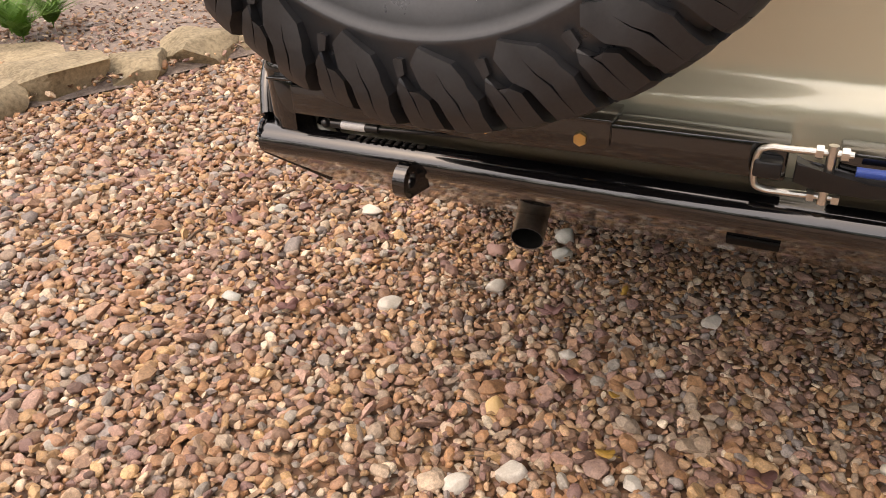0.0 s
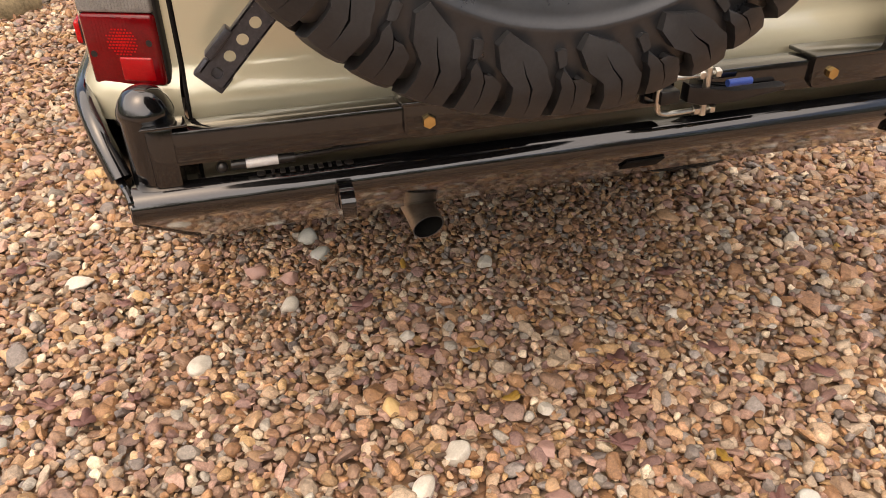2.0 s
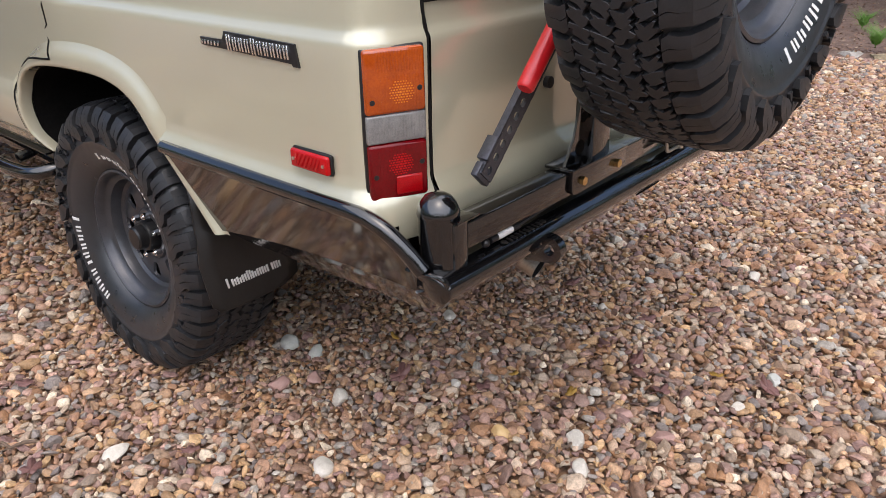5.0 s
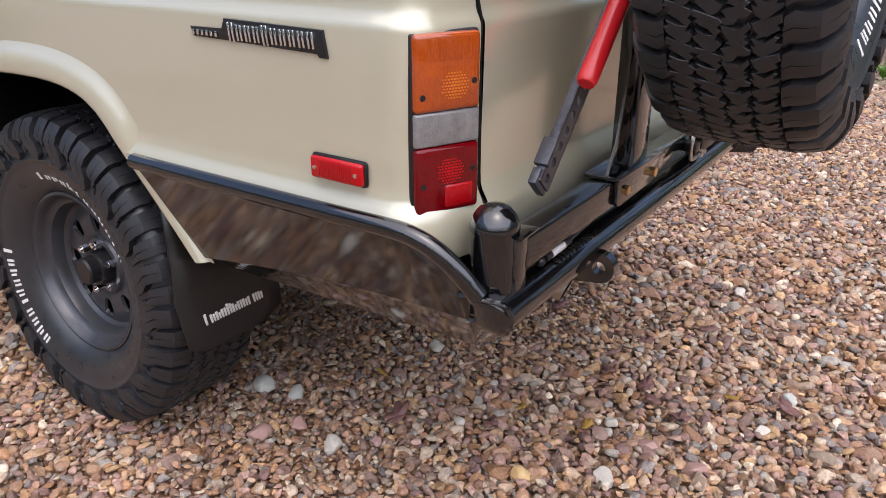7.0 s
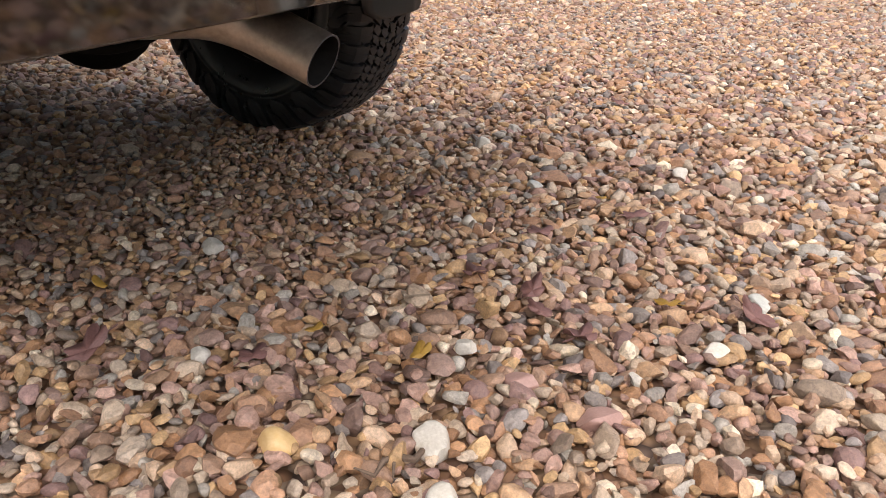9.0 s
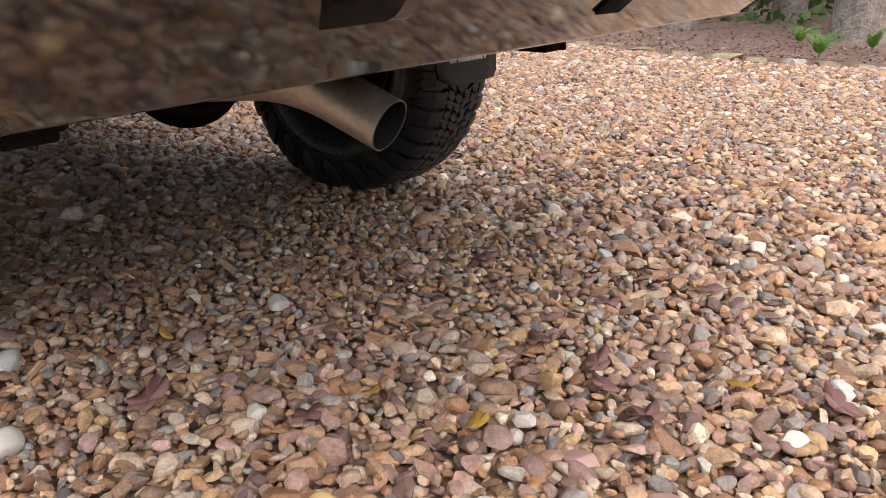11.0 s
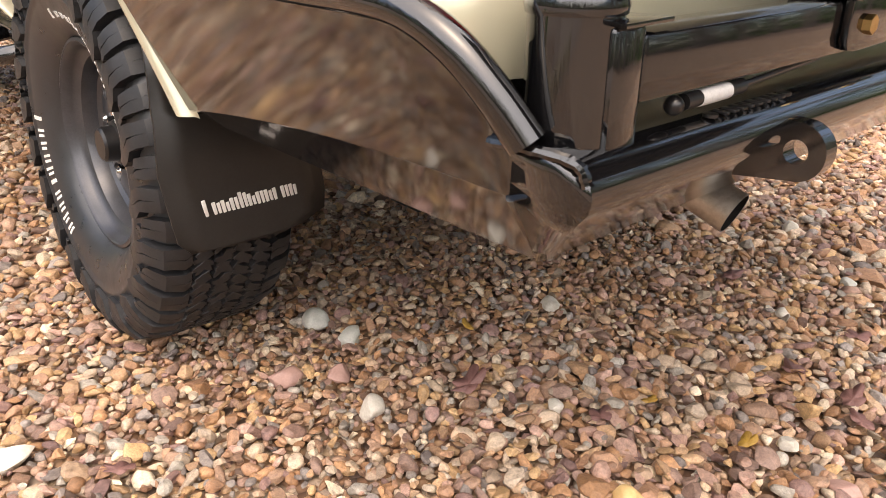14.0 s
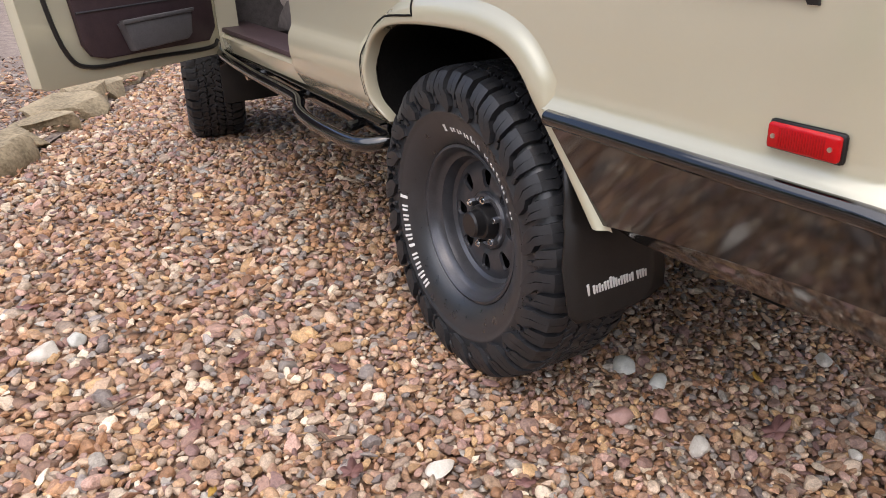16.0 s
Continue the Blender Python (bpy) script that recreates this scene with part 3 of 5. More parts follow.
for sx in (-1, 1):
    bm = bmesh.new()
    for k in range(4):
        pts = [(sx * 0.60, 1.24 + q * (0.72 - 0.13 * k), 0.47 - 0.009 * k + 0.08 * q * q * (1 - 0.25 * k)) for q in np.linspace(-1, 1, 9)]
        grid(bm, [[Vector((p[0] + d, p[1], p[2] + h)) for p in pts] for d, h in ((-0.03, 0), (0.03, 0), (0.03, 0.007), (-0.03, 0.007), (-0.03, 0))])
    box(bm, (sx * 0.60, 1.24, 0.45), (0.09, 0.12, 0.09), 0.006)
    rod(bm, (sx * 0.55, 0.5, 0.47), (sx * 0.66, 0.5, 0.47), 0.026)
    box(bm, (sx * 0.555, 0.47, 0.58), (0.008, 0.05, 0.10), 0.003)
    box(bm, (sx * 0.655, 0.49, 0.515), (0.012, 0.07, 0.15), 0.003)
    box(bm, (sx * 0.605, 0.56, 0.455), (0.07, 0.20, 0.03), 0.006)
    hexnut(bm, (sx * 0.605, 0.452, 0.47), (0, 1, 0), 0.014, 0.02)
    part("leaf_spring", bm, UNDER, wagon)
bm = bmesh.new()
box(bm, (0.08, 0.72, 0.555), (0.52, 0.40, 0.15), 0.05, seg=4)
part("fuel_tank", bm, UNDER, wagon)
bm = bmesh.new()
pipe(bm, smooth_path([(-0.38, 0.8, 0.50), (-0.33, 0.8, 0.44), (-0.26, 0.8, 0.406), (-0.15, 0.8, 0.378), (-0.06, 0.8, 0.384), (0.0, 0.8, 0.408), (0.05, 0.8, 0.47)]), 0.0085)
part("fuel_hose", bm, UNDER, wagon)

# greenhouse
bm = bmesh.new()
box(bm, (0, 1.85, 1.86), (1.44, 3.0, 0.06), 0.03)
for sx in (-1, 1):
    for y0, y1 in ((0.20, 0.26), (1.28, 1.28), (2.25, 2.25), (3.35, 2.75)):
        grid(bm, [[Vector((sx * (0.875 + d), y0 + w, 1.32)) , Vector((sx * (0.72 + d), y1 + w, 1.85))] for d, w in ((0, -0.05), (0, 0.05), (-0.05, 0.05), (-0.05, -0.05), (0, -0.05))])
part("roof", bm, PAINT, wagon, "champagne roof and pillars")
for name, sx in (("side_glass", -1), ("side_glass", 1)):
    bm = bmesh.new()
    grid(bm, [[Vector((sx * 0.868, y0, 1.33)), Vector((sx * 0.716, y1, 1.84))] for y0, y1 in ((0.25, 0.3), (1.28, 1.28), (2.22 if sx < 0 else 3.3, 2.22 if sx < 0 else 2.75))])
    part(name, bm, GLASS, wagon)
bm = bmesh.new()
grid(bm, [[Vector((x, 0.15 + 0.0 * x, 1.33)), Vector((x * 0.82, 0.27, 1.84))] for x in (-0.84, 0, 0.84)])
part("rear_glass", bm, GLASS, wagon)
bm = bmesh.new()
grid(bm, [[Vector((x, 3.38, 1.28)), Vector((x * 0.82, 2.8, 1.84))] for x in (-0.84, 0, 0.84)])
part("windscreen", bm, GLASS, wagon)

# seams
bm = bmesh.new()
def seam_at(p):
    fore = min(max((p.y - 1.38) / 0.16, 0), 1)
    return flare_point(p, (0.024 + 0.011 * fore) / (1 - 0.52 * fore), -1, 0.0006)


front_edge = [seam_at(p) for p in reversed(arch) if p.y > 1.372]
pts = [Vector((-0.8985, 1.372, 1.30)), Vector((-0.8915, 1.372, 1.16)), Vector((-0.8955, 1.372, 1.10)), Vector((-0.9085, 1.372, 1.06)), Vector((-0.9075, 1.372, 1.035)), Vector((-0.907, 1.372, 1.01))]
fine = min(arch, key=lambda p: abs(p.y - 1.372))
pts += [flare_point(fine, g, -1, 0.0006) for g in (0.105, 0.09, 0.08, 0.07, 0.06, 0.05, 0.04, 0.03, 0.025)]
pipe(bm, pts + front_edge, 0.003, 6)
part("door_seam", bm, UNDER, wagon)
bm = bmesh.new()
pipe(bm, [(-0.7645, 0.1255 - d, z) for z, d in ((1.30, -0.03), (1.12, -0.01), (1.08, 0.0), (0.80, 0.0), (0.787, 0.013), (0.76, 0.021), (0.70, 0.018), (0.64, 0.0))], 0.0030, 6)
pipe(bm, [(-0.765, 0.131, 1.135), (-0.4, 0.121, 1.135), (0, 0.118, 1.135), (0.4, 0.121, 1.135), (0.765, 0.131, 1.135)], 0.0028, 6)
part("tailgate_seam", bm, UNDER, wagon)

bm = bmesh.new()
rod(bm, (-0.40, 0.102, 0.93), (-0.40, 0.118, 0.93), 0.013, 20)
part("tailgate_lock", bm, SATIN, wagon)

# tail lamp, seated in the corner
def tail_lamp(sx):
    a, b = Vector((sx * 0.902, 0.180, 0)), Vector((sx * 0.776, 0.124, 0))
    a, b = a.lerp(b, 0.10), a.lerp(b, 0.965)
    u = (b - a).normalized()
    out = Vector((u.y, -u.x, 0)) * (-sx) * (-1 if sx < 0 else 1)
    if out.y > 0:
        out = -out
    basis = Matrix((u, Vector((0, 0, 1)), out)).transposed().to_4x4()
    w = (b - a).length
    def slab(z0, z1, d0, d1, inset=0.0, u0=0.0, u1=1.0, rnd=0.006):
        q = bmesh.new()
        c = a + u * w * (u0 + u1) / 2 + out * (d0 + d1) / 2 + Vector((0, 0, (z0 + z1) / 2))
        box(q, c, (w * (u1 - u0) - 2 * inset, z1 - z0, d1 - d0), rnd, basis, 3)
        return q
    frame_ = part("tail_lamp", slab(0.7885, 1.0695, -0.02, 0.012, -0.0015, 0.0, 1.0, 0.006), SATIN, wagon, "red, clear and amber tail lamp")
    part("amber_lens", slab(0.952, 1.067, 0.002, 0.021, 0.0022, 0, 1, 0.007), AMBER, frame_)
    part("clear_lens", slab(0.8992, 0.9516, 0.002, 0.0195, 0.0022, 0, 1, 0.004), CLEAR, frame_)
    part("red_lens", slab(0.791, 0.8988, 0.002, 0.021, 0.0022, 0, 1, 0.007), RED_LENS, frame_)
    part("reflector", slab(0.799, 0.836, 0.016, 0.0232, 0.0, 0.44, 0.88, 0.004), RED_OPTIC, frame_)
    # fine flutes behind the lens face
    for k in range(17):
        u0 = 0.20 + 0.044 * k
        part("lens_flute", slab(1.026, 1.062, 0.0203, 0.0213, 0.0, u0, u0 + 0.024, 0.0003), AMBER, frame_)
        part("lens_flute", slab(0.960, 1.020, 0.0204, 0.0212, 0.0, u0, u0 + 0.020, 0.0003), AMBER, frame_)
        part("lens_flute", slab(0.905, 0.9465, 0.0185, 0.0199, 0.0, u0, u0 + 0.026, 0.0004), CLEAR, frame_)
        if k < 11:
            part("lens_flute", slab(0.842, 0.894, 0.0204, 0.0212, 0.0, u0 - 0.03, u0 - 0.008, 0.0003), RED_LENS, frame_)
    # the bulb optics: a lattice of small prisms, their glow put into brighter colour
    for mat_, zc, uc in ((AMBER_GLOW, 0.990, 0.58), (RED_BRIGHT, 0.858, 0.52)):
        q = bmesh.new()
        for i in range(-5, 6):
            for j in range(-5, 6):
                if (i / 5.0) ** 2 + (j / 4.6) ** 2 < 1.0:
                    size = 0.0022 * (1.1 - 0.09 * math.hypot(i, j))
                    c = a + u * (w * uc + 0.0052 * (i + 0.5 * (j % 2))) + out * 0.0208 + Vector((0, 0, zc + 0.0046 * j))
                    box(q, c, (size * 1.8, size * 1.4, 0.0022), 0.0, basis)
        part("bulb_optic_glow", q, mat_, frame_, "prismatic bulb optic with its glow put into a brighter colour", smooth=False)
    for z in (0.982, 0.845):
        for k in (0.12, 0.88):
            q = bmesh.new()
            c = a + u * w * k + Vector((0, 0, z + (0.012 if k > 0.5 else -0.006)))
            rod(q, c + out * 0.016, c + out * 0.0215, 0.005, 12)
            part("lens_screw", q, SATIN, frame_)
    return frame_


tail_lamp(-1)
tail_lamp(1)

bm = bmesh.new()
box(bm, (-0.908, 0.298, 0.848), (0.010, 0.116, 0.043), 0.006)
marker = part("side_marker", bm, SATIN, wagon, "red side marker lamp in a dark surround")
bm = bmesh.new()
box(bm, (-0.915, 0.298, 0.848), (0.012, 0.109, 0.037), 0.0055, seg=3)
marker_lens = part("lens", bm, RED_BRIGHT, marker)
for k in range(18):
    bm = bmesh.new()
    box(bm, (-0.9211, 0.332 - 0.004 * k, 0.848), (0.0012, 0.002, 0.026), 0.0003)
    part("lens_flute", bm, RED_OPTIC, marker_lens)
for y in (0.341, 0.255):
    bm = bmesh.new()
    rod(bm, (-0.919, y, 0.848), (-0.923, y, 0.848), 0.0035, 10)
    part("screw", bm, ZINC, marker)

# badge: a dark plate with plain bars
bm = bmesh.new()
prism(bm, [(y - 0.010, z) for y, z in ((0.632, 1.050), (0.55, 1.050), (0.545, 1.068), (0.325, 1.064), (0.318, 1.022), (0.335, 1.022), (0.336, 1.029), (0.545, 1.033), (0.625, 1.034))], "x", -0.913, -0.905, 0.0015)
badge = part("badge", bm, SATIN, wagon, "dark chrome side badge")
for k in range(10):
    y = 0.520 - 0.0198 * k
    tall = 0.032 if k in (0, 4) else 0.026
    for dy in (0.0, 0.0088):
        bm = bmesh.new()
        box(bm, (-0.915, y - dy, 1.0475), (0.004, 0.0046, tall), 0.001, Matrix.Rotation(radians(-8), 4, "X"))
        part("badge_bar", bm, CHROME, badge)
for k in range(6):
    bm = bmesh.new()
    box(bm, (-0.9145, 0.612 - 0.0115 * k, 1.0415), (0.003, 0.006, 0.009), 0.001)
    part("badge_bar", bm, CHROME, badge)

# ---- wheels ----
def wheel(name, m, letters, label, tread_step=44):
    """A steel wheel with an all-terrain tyre; its outer face looks along local +x."""
    q = bmesh.new()
    prof = [(0.085, 0.213), (0.098, 0.213), (0.100, 0.206), (0.094, 0.199), (0.080, 0.196), (0.072, 0.190), (0.066, 0.178), (0.052, 0.173), (0.036, 0.170), (0.028, 0.160)]
    lathe(q, prof, 56)
    lathe(q, [(0.028, 0.160), (-0.10, 0.165), (-0.10, 0.2)], 56)
    # disc with eight slots
    n = 8
    for s in range(n):
        t0 = 2 * math.pi * s / n
        rings = [[], [], []]
        for k in range(24):
            f = 2 * math.pi * k / 24
            cx, cy = math.cos(f), math.sin(f)
            qx, qy = math.copysign(abs(cx) ** 0.6, cx), math.copysign(abs(cy) ** 0.6, cy)
            e = (0.118 + 0.021 * qx, (0.135 + 0.02 * qx) * qy)
            sc = 1 / max(abs(cx) / 1.0, abs(cy) / 1.0, 1e-6)
            o = (0.118 + (0.043 if cx > 0 else 0.038) * max(-1, min(1, cx * sc)), (math.pi / n) * max(-1, min(1, cy * sc)))
            for ring, (r, t), dx in ((rings[0], e, -0.008), (rings[1], (0.118 + 0.024 * qx, (0.152 + 0.02 * qx) * qy), 0.0), (rings[2], o, None)):
                x = (0.026 + 0.012 * math.cos((r - 0.118) / 0.045 * 1.5)) if dx is None else 0.036 + dx
                ring.append(q.verts.new((x, r * math.cos(t0 + t), r * math.sin(t0 + t))))
        for a, b in zip(rings, rings[1:]):
            for k in range(24):
                q.faces.new((a[k], a[(k + 1) % 24], b[(k + 1) % 24], b[k]))
    lathe(q, [(0.027, 0.081), (0.036, 0.075), (0.038, 0.066), (0.030, 0.052), (0.030, 0.03)], 40)
    bmesh.ops.remove_doubles(q, verts=q.verts, dist=0.0004)
    w = part(name, q, STEEL_GREY, wagon, label, angle=40)
    w.matrix_local = LEAN.inverted() @ m if name != "spare_wheel" else m
    q = bmesh.new()
    lathe(q, [(-0.02, 0.16), (-0.02, 0.05)], 32)
    lathe(q, [(-0.097, 0.206), (-0.104, 0.19), (-0.104, 0.03)], 32)
    part("brake_drum", q, UNDER, w)
    q = bmesh.new()
    lathe(q, [(0.030, 0.050), (0.050, 0.048), (0.060, 0.044), (0.062, 0.038), (0.085, 0.035), (0.090, 0.030), (0.090, 0.0005)], 32)
    part("hub", q, SATIN, w)
    for k in range(6):
        t = 2 * math.pi * (k + 0.35) / 6
        q = bmesh.new()
        c = Vector((0.045, 0.064 * math.cos(t), 0.064 * math.sin(t)))
        hexnut(q, c, (1, 0, 0), 0.0105, 0.022)
        rod(q, c + Vector((0.008, 0, 0)), c + Vector((0.017, 0, 0)), 0.0085, 12, 0.005)
        part("lug_nut", q, CHROME, w)
    q = bmesh.new()
    half = [(0.085, 0.208), (0.098, 0.216), (0.112, 0.232), (0.126, 0.258), (0.134, 0.285), (0.1355, 0.296), (0.1385, 0.299), (0.1385, 0.304), (0.136, 0.308), (0.132, 0.340), (0.125, 0.366), (0.110, 0.386), (0.090, 0.395), (0.05, 0.397), (0.0, 0.398)]
    lathe(q, half + [(-x, r) for x, r in reversed(half[:-1])], 72)
    tyre = part("tyre", q, SIDEWALL, w, "black all-terrain tyre with raised white marks", angle=60)
    # tread
    q = bmesh.new()
    r2 = random.Random(5)
    def block(surface, depth):
        """A lug: rows of (x, r, angle) points drawn inwards."""
        top = [[q.verts.new((x, r * math.cos(t), r * math.sin(t))) for x, r, t in row] for row in surface]
        low = [[q.verts.new((x - dx, (r - dr) * math.cos(t), (r - dr) * math.sin(t))) for (x, r, t), (dx, dr) in zip(row, depth)] for row in surface]
        for a, b in zip(top, top[1:]):
            for k in range(len(a) - 1):
                q.faces.new((a[k], a[k + 1], b[k + 1], b[k]))
        edge_t = top[0] + [row[-1] for row in top[1:]] + top[-1][-2::-1] + [row[0] for row in top[-2:0:-1]]
        edge_l = low[0] + [row[-1] for row in low[1:]] + low[-1][-2::-1] + [row[0] for row in low[-2:0:-1]]
        for k in range(len(edge_t)):
            q.faces.new((edge_t[k], edge_l[k], edge_l[(k + 1) % len(edge_t)], edge_t[(k + 1) % len(edge_t)]))
    def chunk(poly, top, floor):
        """A tread block: a polygon of (angle, x) with sloped walls and a worn rim."""
        ca, cx = sum(p[0] for p in poly) / len(poly), sum(p[1] for p in poly) / len(poly)
        loops = []
        for grow, r in ((1.08, floor), (1.0, top - 0.0010), (0.94, top)):
            loops.append([q.verts.new((cx + (x - cx) * grow, r * math.cos(ca + (a - ca) * grow), r * math.sin(ca + (a - ca) * grow))) for a, x in poly])
        n = len(poly)
        for lo, hi in zip(loops, loops[1:]):
            for k in range(n):
                q.faces.new((lo[k], lo[(k + 1) % n], hi[(k + 1) % n], hi[k]))
        q.faces.new(loops[-1])
    pitch = 2 * math.pi / tread_step
    # shoulder lugs: a square block over the edge, a kink, and a slanted tip down the sidewall
    for s in (1, -1):
        for k in range(tread_step):
            t = pitch * (k + (0.5 if s < 0 else 0))
            long = k % 2 == 0
            down, xe, out = (0.313, 0.1480, 0.0) if long else (0.346, 0.1440, 0.0050)
            knee = max(0.3450, down + 0.006)
            path = [(0.0785, 0.4100, 0.12), (0.090, 0.4098, 0.0), (0.106, 0.4065, 0.03), (0.1255 - out, 0.4000, 0.02), (0.1400 - out, 0.3800, 0.0), (xe - 0.001, 0.3600, -0.06), (xe, knee, -0.26 if long else -0.15), (xe, (down + knee) / 2 if long else down + 0.003, -0.42 if long else -0.20), (xe - 0.002, down, -0.46 if long else -0.24)]
            wide = [0.38, 0.40, 0.38, 0.37, 0.38, 0.40, 0.50, 0.62, 0.40] if long else [0.36, 0.38, 0.36, 0.35, 0.35, 0.30, 0.22, 0.18, 0.12]
            dep = [(0, 0.016), (0, 0.016), (0.002, 0.017), (0.010, 0.016), (0.020, 0.010), (0.020, 0.0), (0.018, 0.0), (0.015, 0.0), (0.012, 0.0)]
            slit = [0.03, 0.035, 0.02, 0.0, 0.02, 0.07, 0.03, 0.0, 0.0]
            for side in (-1, 1):
                rows = []
                for e in (0.0, 0.5, 1.0):
                    row = []
                    for i, (x, r, sk) in enumerate(path):
                        f = side * (slit[i] + (1 - slit[i]) * e)
                        tip = 0.008 * f if i >= 7 else 0.0
                        kink = 0.06 if side > 0 and i == 5 else -0.05 if side < 0 and i == 6 else 0
                        row.append((s * x, r - (0.0015 if e == 1.0 and i < 5 else 0) + tip, t + s * pitch * (sk + kink * e) + s * f * pitch * wide[i]))
                    rows.append(row)
                block(rows, [(s * dx, dr) for dx, dr in dep])
            # a small wedge in the gap between two tips
            a0 = t - s * pitch * 0.36
            rows = [[(s * 0.1405, 0.3405, a0 - s * 0.012), (s * 0.1405, 0.3225, a0 - s * 0.028)], [(s * 0.1415, 0.3385, a0), (s * 0.1415, 0.3195, a0 - s * 0.012)], [(s * 0.1405, 0.3360, a0 + s * 0.012), (s * 0.1405, 0.3205, a0 + s * 0.006)]]
            if not long:
                block(rows, [(s * 0.008, 0.0)] * 2)
    # two hooked block shapes, four interlocked rows
    hook = ((-0.02, 0.16), (0.22, -0.06), (0.46, 0.10), (0.62, -0.10), (0.92, 0.04), (0.97, 0.40), (0.82, 0.62), (0.84, 1.02), (0.56, 1.10), (0.42, 0.82), (0.20, 0.98), (0.02, 0.80), (0.10, 0.46))
    bean = ((0.02, 0.10), (0.20, -0.08), (0.50, 0.06), (0.70, 0.22), (0.94, 0.12), (1.02, 0.52), (0.86, 0.98), (0.66, 0.84), (0.40, 1.08), (0.10, 0.98), (0.14, 0.64), (-0.03, 0.40))
    small = pitch / 2
    for v0, off, flip in ((0.0015, 0.0, 1), (-0.0015, 0.45, -1), (0.0405, 0.55, 1), (-0.0405, 0.05, -1)):
        for k in range(2 * tread_step):
            shape = hook if (k + (v0 > 0.01)) % 2 else bean
            poly = [(small * (k + off + (u if flip > 0 else 1 - u) * 0.97 + 0.26 * math.sin(v * 4.2 + k % 2) + r2.uniform(-0.03, 0.03)), v0 + flip * (v * 0.0345 + 0.0012 * r2.uniform(-1, 1))) for u, v in shape]
            chunk(poly, 0.4108 + r2.uniform(-0.0008, 0.0008), 0.3965)
    part("tread", q, RUBBER, w, angle=25)
    # raised marks, as plain bars
    for t0, t1, count, r0, r1 in letters:
        for k in range(count):
            ta, tb = math.radians(t0 + (t1 - t0) * k / count), math.radians(t0 + (t1 - t0) * (k + 0.62) / count)
            hi = r1 + 0.006 if k % 4 == 0 else r1
            st = (tb - ta) * (0.34 if k % 5 else 0.5)
            bars = [(ta, ta + st, r0, hi)]
            if k % 5:
                bars.append((tb - st, tb, r0 + 0.002 * (k % 3), r1))
            for a, b, ra, rb in bars:
                q = bmesh.new()
                vs = []
                for x in (0.0016, -0.004):
                    for tt, rr in ((a, ra), (b, ra), (b, rb), (a, rb)):
                        xx = float(np.interp(rr, (0.216, 0.232, 0.258, 0.285, 0.296), (0.098, 0.112, 0.126, 0.134, 0.1355))) + x
                        vs.append(q.verts.new((xx, rr * math.cos(tt), rr * math.sin(tt))))
                q.faces.new(vs[:4])
                for i in range(4):
                    q.faces.new((vs[i], vs[(i + 1) % 4], vs[4 + (i + 1) % 4], vs[4 + i]))
                part("raised_mark", q, WHITE_MARK, tyre, "raised white sidewall mark", smooth=False)
    return w


OUT_LEFT = Matrix.Rotation(math.pi, 4, "Z")
# on the left side local +y points to the rear
LETTERS = [(178, 238, 10, 0.266, 0.288), (103, 20, 12, 0.250, 0.262)]
wheel("rear_wheel", Matrix.Translation((-0.762, 1.245, 0.395)) @ OUT_LEFT, LETTERS, "dark grey slotted steel wheel")
wheel("rear_wheel", Matrix.Translation((0.80, 1.245, 0.405)), LETTERS, "dark grey slotted steel wheel")
wheel("front_wheel", Matrix.Translation((-0.80, 3.96, 0.455)) @ Matrix.Rotation(radians(-12), 4, "Z") @ OUT_LEFT, LETTERS, "dark grey slotted steel wheel")
wheel("front_wheel", Matrix.Translation((0.80, 3.96, 0.455)), LETTERS, "dark grey slotted steel wheel")
wheel("spare_wheel", Matrix.Translation((-0.34, -0.215, 1.275 - 0.015)) @ Matrix.Rotation(radians(-90), 4, "Z"), [(-76, 26, 14, 0.240, 0.261), (120, 190, 10, 0.240, 0.261)], "spare steel wheel on the tyre carrier")

def holed_plate(bm, poly, c, r, axis, lo, hi, n=32):
    """A flat plate with one round hole, drawn out along an axis."""
    def at(p, v):
        return {"x": (v, p[0], p[1]), "y": (p[0], v, p[1]), "z": (p[0], p[1], v)}[axis]
    outer = []
    for k in range(n):
        d = Vector((math.cos(2 * math.pi * k / n), math.sin(2 * math.pi * k / n)))
        best = 1e9
        for i in range(len(poly)):
            a, b = Vector(poly[i]) - Vector(c), Vector(poly[(i + 1) % len(poly)]) - Vector(c)
            e = b - a
            den = d.x * e.y - d.y * e.x
            if abs(den) > 1e-12:
                t, u = (a.x * e.y - a.y * e.x) / den, (a.x * d.y - a.y * d.x) / den
                if t > 0 and -1e-6 <= u <= 1 + 1e-6:
                    best = min(best, t)
        outer.append((c[0] + d.x * best, c[1] + d.y * best))
    inner = [(c[0] + r * math.cos(2 * math.pi * k / n), c[1] + r * math.sin(2 * math.pi * k / n)) for k in range(n)]
    loops = [[bm.verts.new(at(p, v)) for p in ring] for ring, v in ((inner, lo), (outer, lo), (outer, hi), (inner, hi))]
    for a, b in zip(loops, loops[1:] + loops[:1]):
        for k in range(n):
            bm.faces.new((a[k], a[(k + 1) % n], b[(k + 1) % n], b[k]))
    return bm


# ---- rear bumper ----
def bumper_section(x, cut):
    return [Vector((x, y, z)) for y, z in ((0.17, 0.672), (0.06, 0.672), (0.03, 0.672), (0.012, 0.668), (0.0, 0.658), (-0.005, 0.644), (-0.002, 0.630), (0.008, 0.620))] + [Vector((x + cut, 0.098, 0.536)), Vector((x + cut, 0.106, 0.532)), Vector((x + cut, 0.17, 0.532))]


